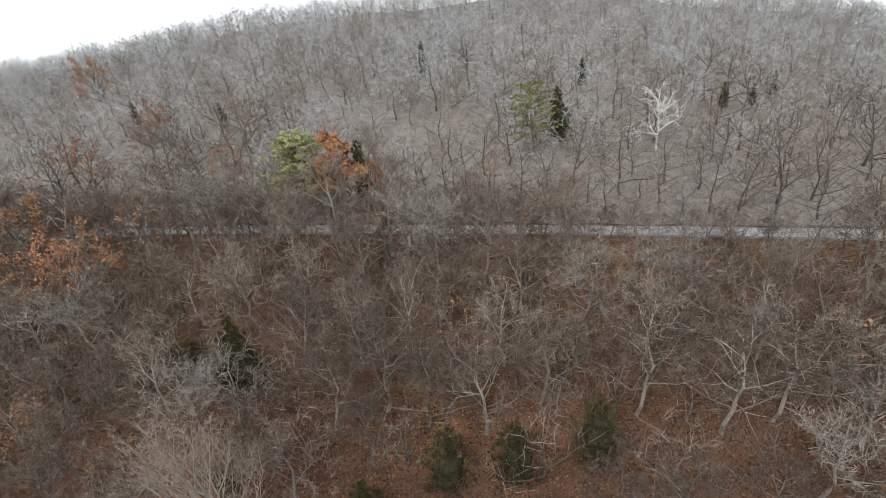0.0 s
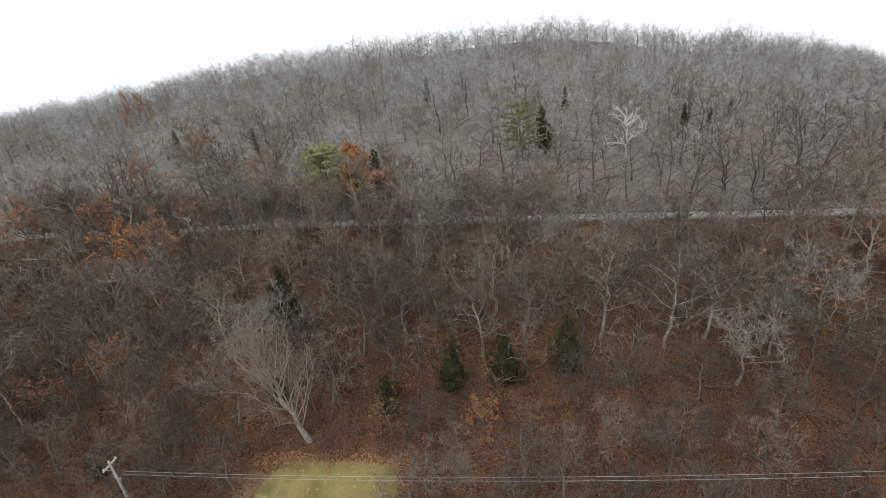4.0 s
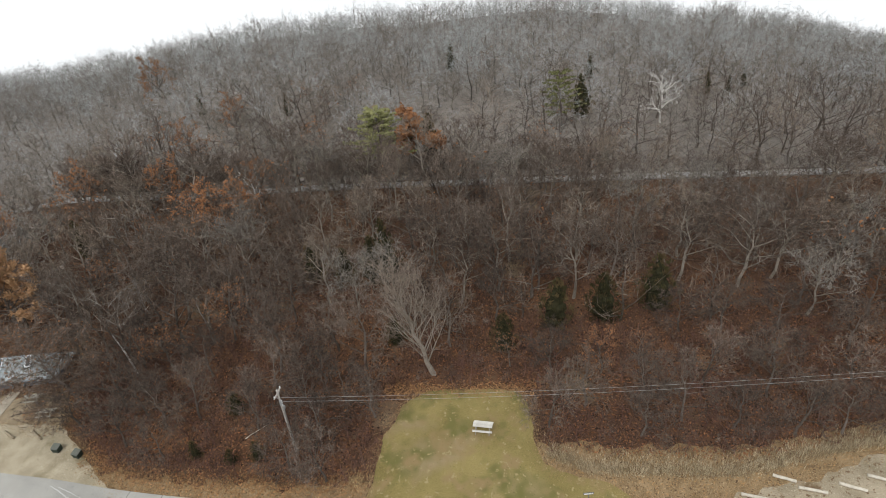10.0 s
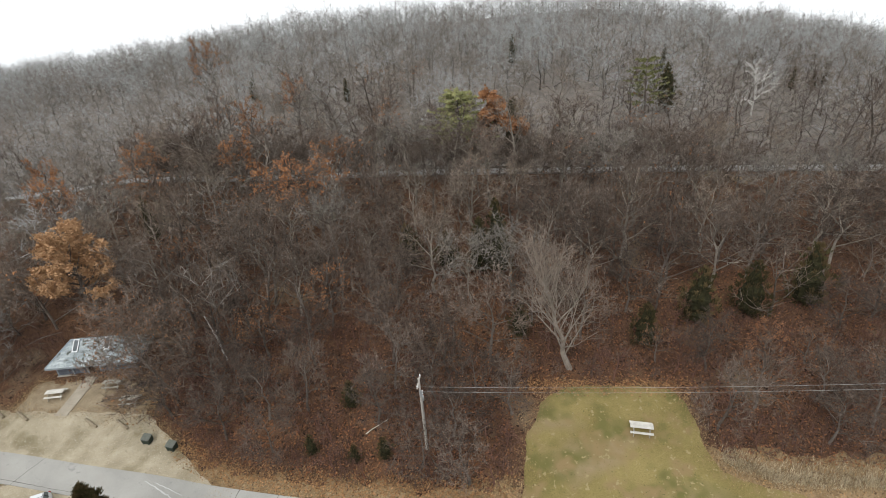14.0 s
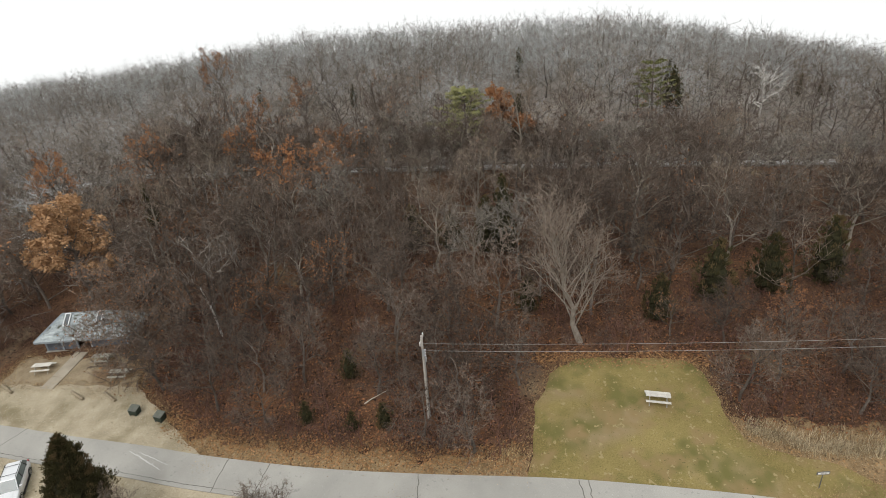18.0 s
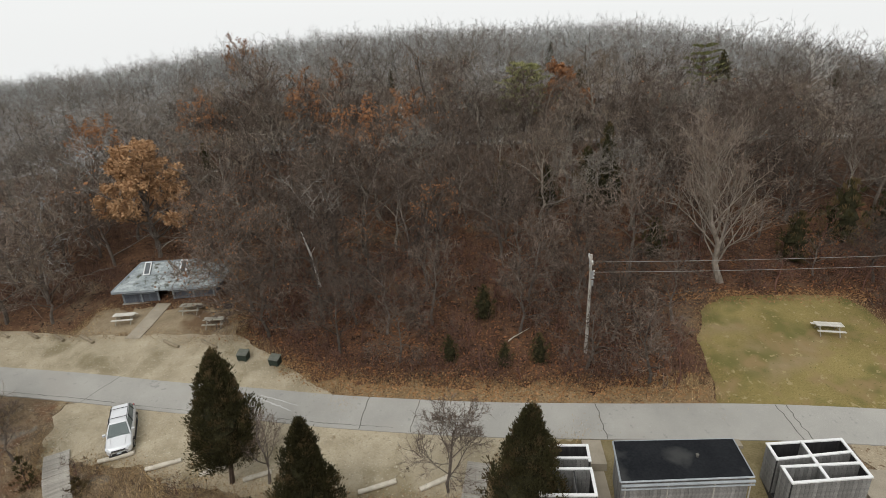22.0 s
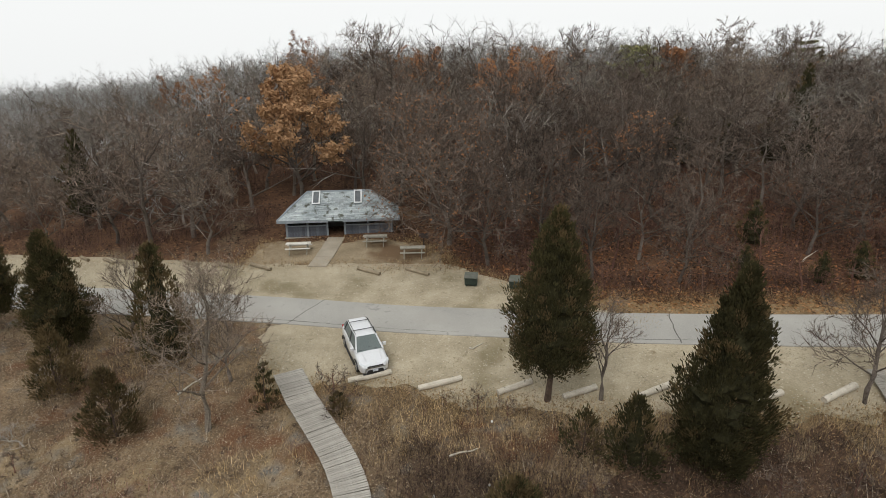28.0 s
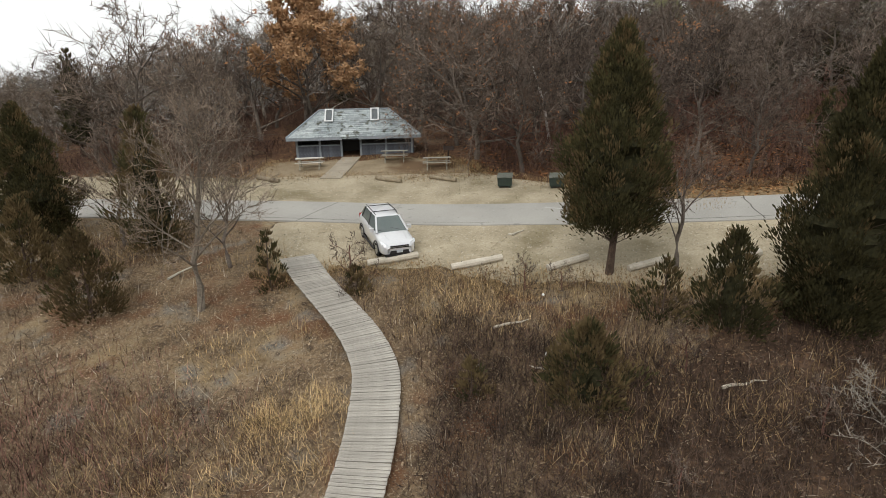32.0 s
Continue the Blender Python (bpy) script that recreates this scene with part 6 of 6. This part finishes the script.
blades("red_brush", 900, red_spot, 0.3, 0.9, 0.02, REDTWIG, "dull red leafless brush in the meadow", "brush", 310, 0.9, 0.35, 6)
litter("meadow_litter", 26000, meadow_spot, 0.05, material("bleached_litter", (0.17, 0.12, 0.076), (0.36, 0.275, 0.185), 2.0, 0.95), "dead leaves and bleached stalk bits in the meadow", 315)


def reed_spot():
    x = random.uniform(-9, 30)
    y = line(x, ((-9, 8.6), (-5, 7.0), (7, 7.0), (17, 9.6), (30, 11.8))) + abs(random.gauss(0, 0.75))
    return x, y


def edge_spot():
    x = random.uniform(-53, -25)
    return x, line(x, ((-53, 8.4), (-49, 6.9), (-40, 5.8), (-25, 5.5))) + abs(random.gauss(0, 0.5))


blades("reed_edge", 3600, reed_spot, 0.2, 0.62, 0.028, material("bleached_reed", (0.28, 0.22, 0.135), (0.50, 0.42, 0.29), 0.8, 0.95, 0, 8.0), "pale dead reeds along the edge of the woods", "grass", 303, 0.4, 0.2, 5)
blades("verge_grass", 1100, edge_spot, 0.1, 0.36, 0.026, WEED, "tan dead grass along the edge of the woods", "grass", 304, 0.6, 0.25, 5)


def floor_spot():
    x, y = random.uniform(-62, 32), 5 + 28 * random.random() ** 1.3
    return None if clear(x, y + 0.4) else (x, y)


litter("fallen_leaves", 26000, floor_spot, 0.11, material("fallen_leaf", (0.15, 0.063, 0.029), (0.30, 0.138, 0.064), 2.0, 0.9), "brown fallen oak leaves on the woodland floor", 311)


def brush_spot():
    x, y = random.uniform(-100, 45), 5.5 + 46 * random.random() ** 1.4
    if clear(x, y) or noise.noise(Vector((x * 0.12, y * 0.12, 6.0))) < -0.18:
        return None
    return x, y


blades("underbrush", 15000, brush_spot, 0.5, 2.1, 0.030, material("dull_red_underbrush", (0.062, 0.036, 0.028), (0.16, 0.098, 0.076), 0.5, 0.95, 0, 8.0), "fine leafless reddish brown underbrush on the wooded slope", "underbrush", 307, 1.1, 0.5, 6)


def verge_leaf():
    x = random.uniform(-56, -9)
    if x > -25:
        return x, 15.6 + random.gauss(0, 0.5)
    return x, line(x, ((-56, 9.6), (-53, 8.0), (-49, 6.6), (-40, 5.5), (-25, 5.3))) + random.gauss(0.2, 0.7)


litter("verge_leaves", 5000, verge_leaf, 0.10, material("tan_orange_leaf", (0.20, 0.105, 0.045), (0.36, 0.205, 0.10), 2.0, 0.9), "tan and orange fallen leaves along the verge", 312)


def gravel_spot():
    x, y = random.uniform(-92, -36), random.uniform(-2.5, 13)
    ok = inpoly(x, y, SOUTH_LOT) or inpoly(x, y, NORTH_LOT)
    near_road = any(abs(a - x) < 1.6 and abs(b - y) < 1.6 for a, b in ROADLINE)
    return (x, y) if ok and not near_road else None


litter("gravel_stones", 6000, gravel_spot, 0.04, material("pale_stone", (0.33, 0.295, 0.235), (0.52, 0.475, 0.40), 2.0, 0.95), "loose pale gravel stones", 313)


def weed_spot():
    p = gravel_spot()
    return p if p and noise.noise(Vector((p[0] * 0.35, p[1] * 0.35, 2.0))) > 0.1 else None


litter("gravel_weeds", 5000, weed_spot, 0.035, material("thin_winter_weed", (0.20, 0.17, 0.09), (0.32, 0.275, 0.17), 2.0, 0.95), "thin olive and brown weeds in the gravel", 314)


def rim_spot():
    poly = random.choice((NORTH_LOT[:12], YARD, SOUTH_LOT[1:16], SOUTH_LOT[1:16], EAST_LOT[:8], LAWN_EDGE[:16]))
    k = random.randrange(len(poly) - 1)
    t = random.random()
    return poly[k][0] + (poly[k + 1][0] - poly[k][0]) * t + random.gauss(0, 0.45), poly[k][1] + (poly[k + 1][1] - poly[k][1]) * t + random.gauss(0, 0.45)


blades("rim_grass", 7500, rim_spot, 0.08, 0.34, 0.022, STRAW, "tufts of dead grass along the gravel and lawn edges", "grass", 320, 1.1, 0.25, 5)
litter("rim_leaves", 5000, rim_spot, 0.06, material("rim_leaf", (0.15, 0.09, 0.045), (0.30, 0.20, 0.11), 2.0, 0.9), "brown leaves blown along the gravel and lawn edges", 321)
random.seed(399)
DEADWOOD = material("grey_dead_wood", (0.20, 0.178, 0.15), (0.38, 0.345, 0.295), 2.0, 0.9, 0.005, 20.0)
DEAD = bare_tree_meshes(71, 4.2, limbs=15, kids=4, twigs=4, wide=1.3, fork=0.0, tw_w=0.026, bark=DEADWOOD, twigmat=DEADWOOD, crook=0.35, stout=0.8)
for (x, y, s, tilt) in ((-50.2, -9.6, 0.75, 72), (-48.4, -8.4, 0.65, 76), (-79.6, -3.6, 0.5, 80)):
    taken.append((x, y))
    tree_thing(DEAD, pose(x, y, ground_z(x, y) + 0.2, tilt, 0, random.uniform(0, 360)) @ Matrix.Diagonal((s, s, s, 1)), "fallen_tree", "pale dead fallen tree crown in dark brush", "dead tree")
lean_z = ground_z(-55.6, 19.6)
SNAGLOG = thing("dead_tree", "pale broken dead trunk leaning in the woods", "dead tree")
part("trunk", MB().tube([(-55.6, 19.6, lean_z - 0.2), (-56.1, 19.8, lean_z + 2.8), (-56.9, 20.0, lean_z + 5.4)], [0.13, 0.10, 0.05], 7), PALE, SNAGLOG)
part("branch", MB().tube([(-56.2, 19.8, lean_z + 3.2), (-55.6, 19.5, lean_z + 4.1)], [0.05, 0.02], 5), PALE, SNAGLOG)
random.seed(400)
for (x, y, a, L) in ((-59.6, -3.45, 16, 1.3), (-77.2, -6.5, 35, 1.6), (-73.5, 0.2, 60, 1.6), (-37.3, 11.0, 38, 2.2), (-58.8, -5.65, 160, 0.7), (-53.1, -6.65, 10, 1.3), (-59.0, 3.4, 30, 0.9), (-56.5, -6.0, 70, 1.2)):
    c, s = math.cos(radians(a)), math.sin(radians(a))
    pts = [(x + c * L * (k / 4 - 0.5), y + s * L * (k / 4 - 0.5) + random.gauss(0, 0.06), ground_z(x + c * L * (k / 4 - 0.5), y + s * L * (k / 4 - 0.5)) + 0.10) for k in range(5)]
    tagged(part("fallen_branch", MB().tube(pts, [0.055, 0.05, 0.04, 0.03, 0.015], 5), STOPLOG), "pale fallen branch lying in dry grass", "branch", "fallen branches")
for (x, y) in ((-58.35, -1.85), (-58.55, -4.95), (-60.8, -5.4)):
    tagged(part("stone", MB().tube([(x, y, ground_z(x, y)), (x + 0.02, y, ground_z(x, y) + 0.07), (x + 0.03, y, ground_z(x, y) + 0.11)], [0.05, 0.06, 0.03], 6), WHITE), "small white stone in the dry meadow", "stone", "white stones")


def lot_edge_spot():
    x = random.uniform(-66, -41)
    return x, line(x, ((-66, 0.2), (-60, -0.5), (-56, -1.0), (-51, -1.8), (-46, -2.3), (-41, -2.5))) + random.gauss(-0.15, 0.5)


blades("lot_edge_grass", 2600, lot_edge_spot, 0.06, 0.26, 0.018, STRAW, "thin dead grass creeping into the gravel lot", "grass", 322, 1.2, 0.2, 6)
litter("lot_edge_leaves", 2600, lot_edge_spot, 0.045, material("lot_edge_leaf", (0.14, 0.085, 0.045), (0.28, 0.19, 0.105), 2.0, 0.9), "brown leaves along the southern edge of the gravel lot", 323)
# roof shingles, nearest pieces as parts
for mb, mat, roof in SHINGLES[:300]:
    part("shingle", mb, mat, roof)
if len(SHINGLES) > 300:
    rest = MB()
    for mb, mat, roof in SHINGLES[300:]:
        k = len(rest.v)
        rest.v += mb.v
        rest.f += [tuple(k + i for i in f) for f in mb.f]
    tagged(part("shingles", rest, SHINGLES[0][1], SHINGLES[0][2]), kind="stuff")
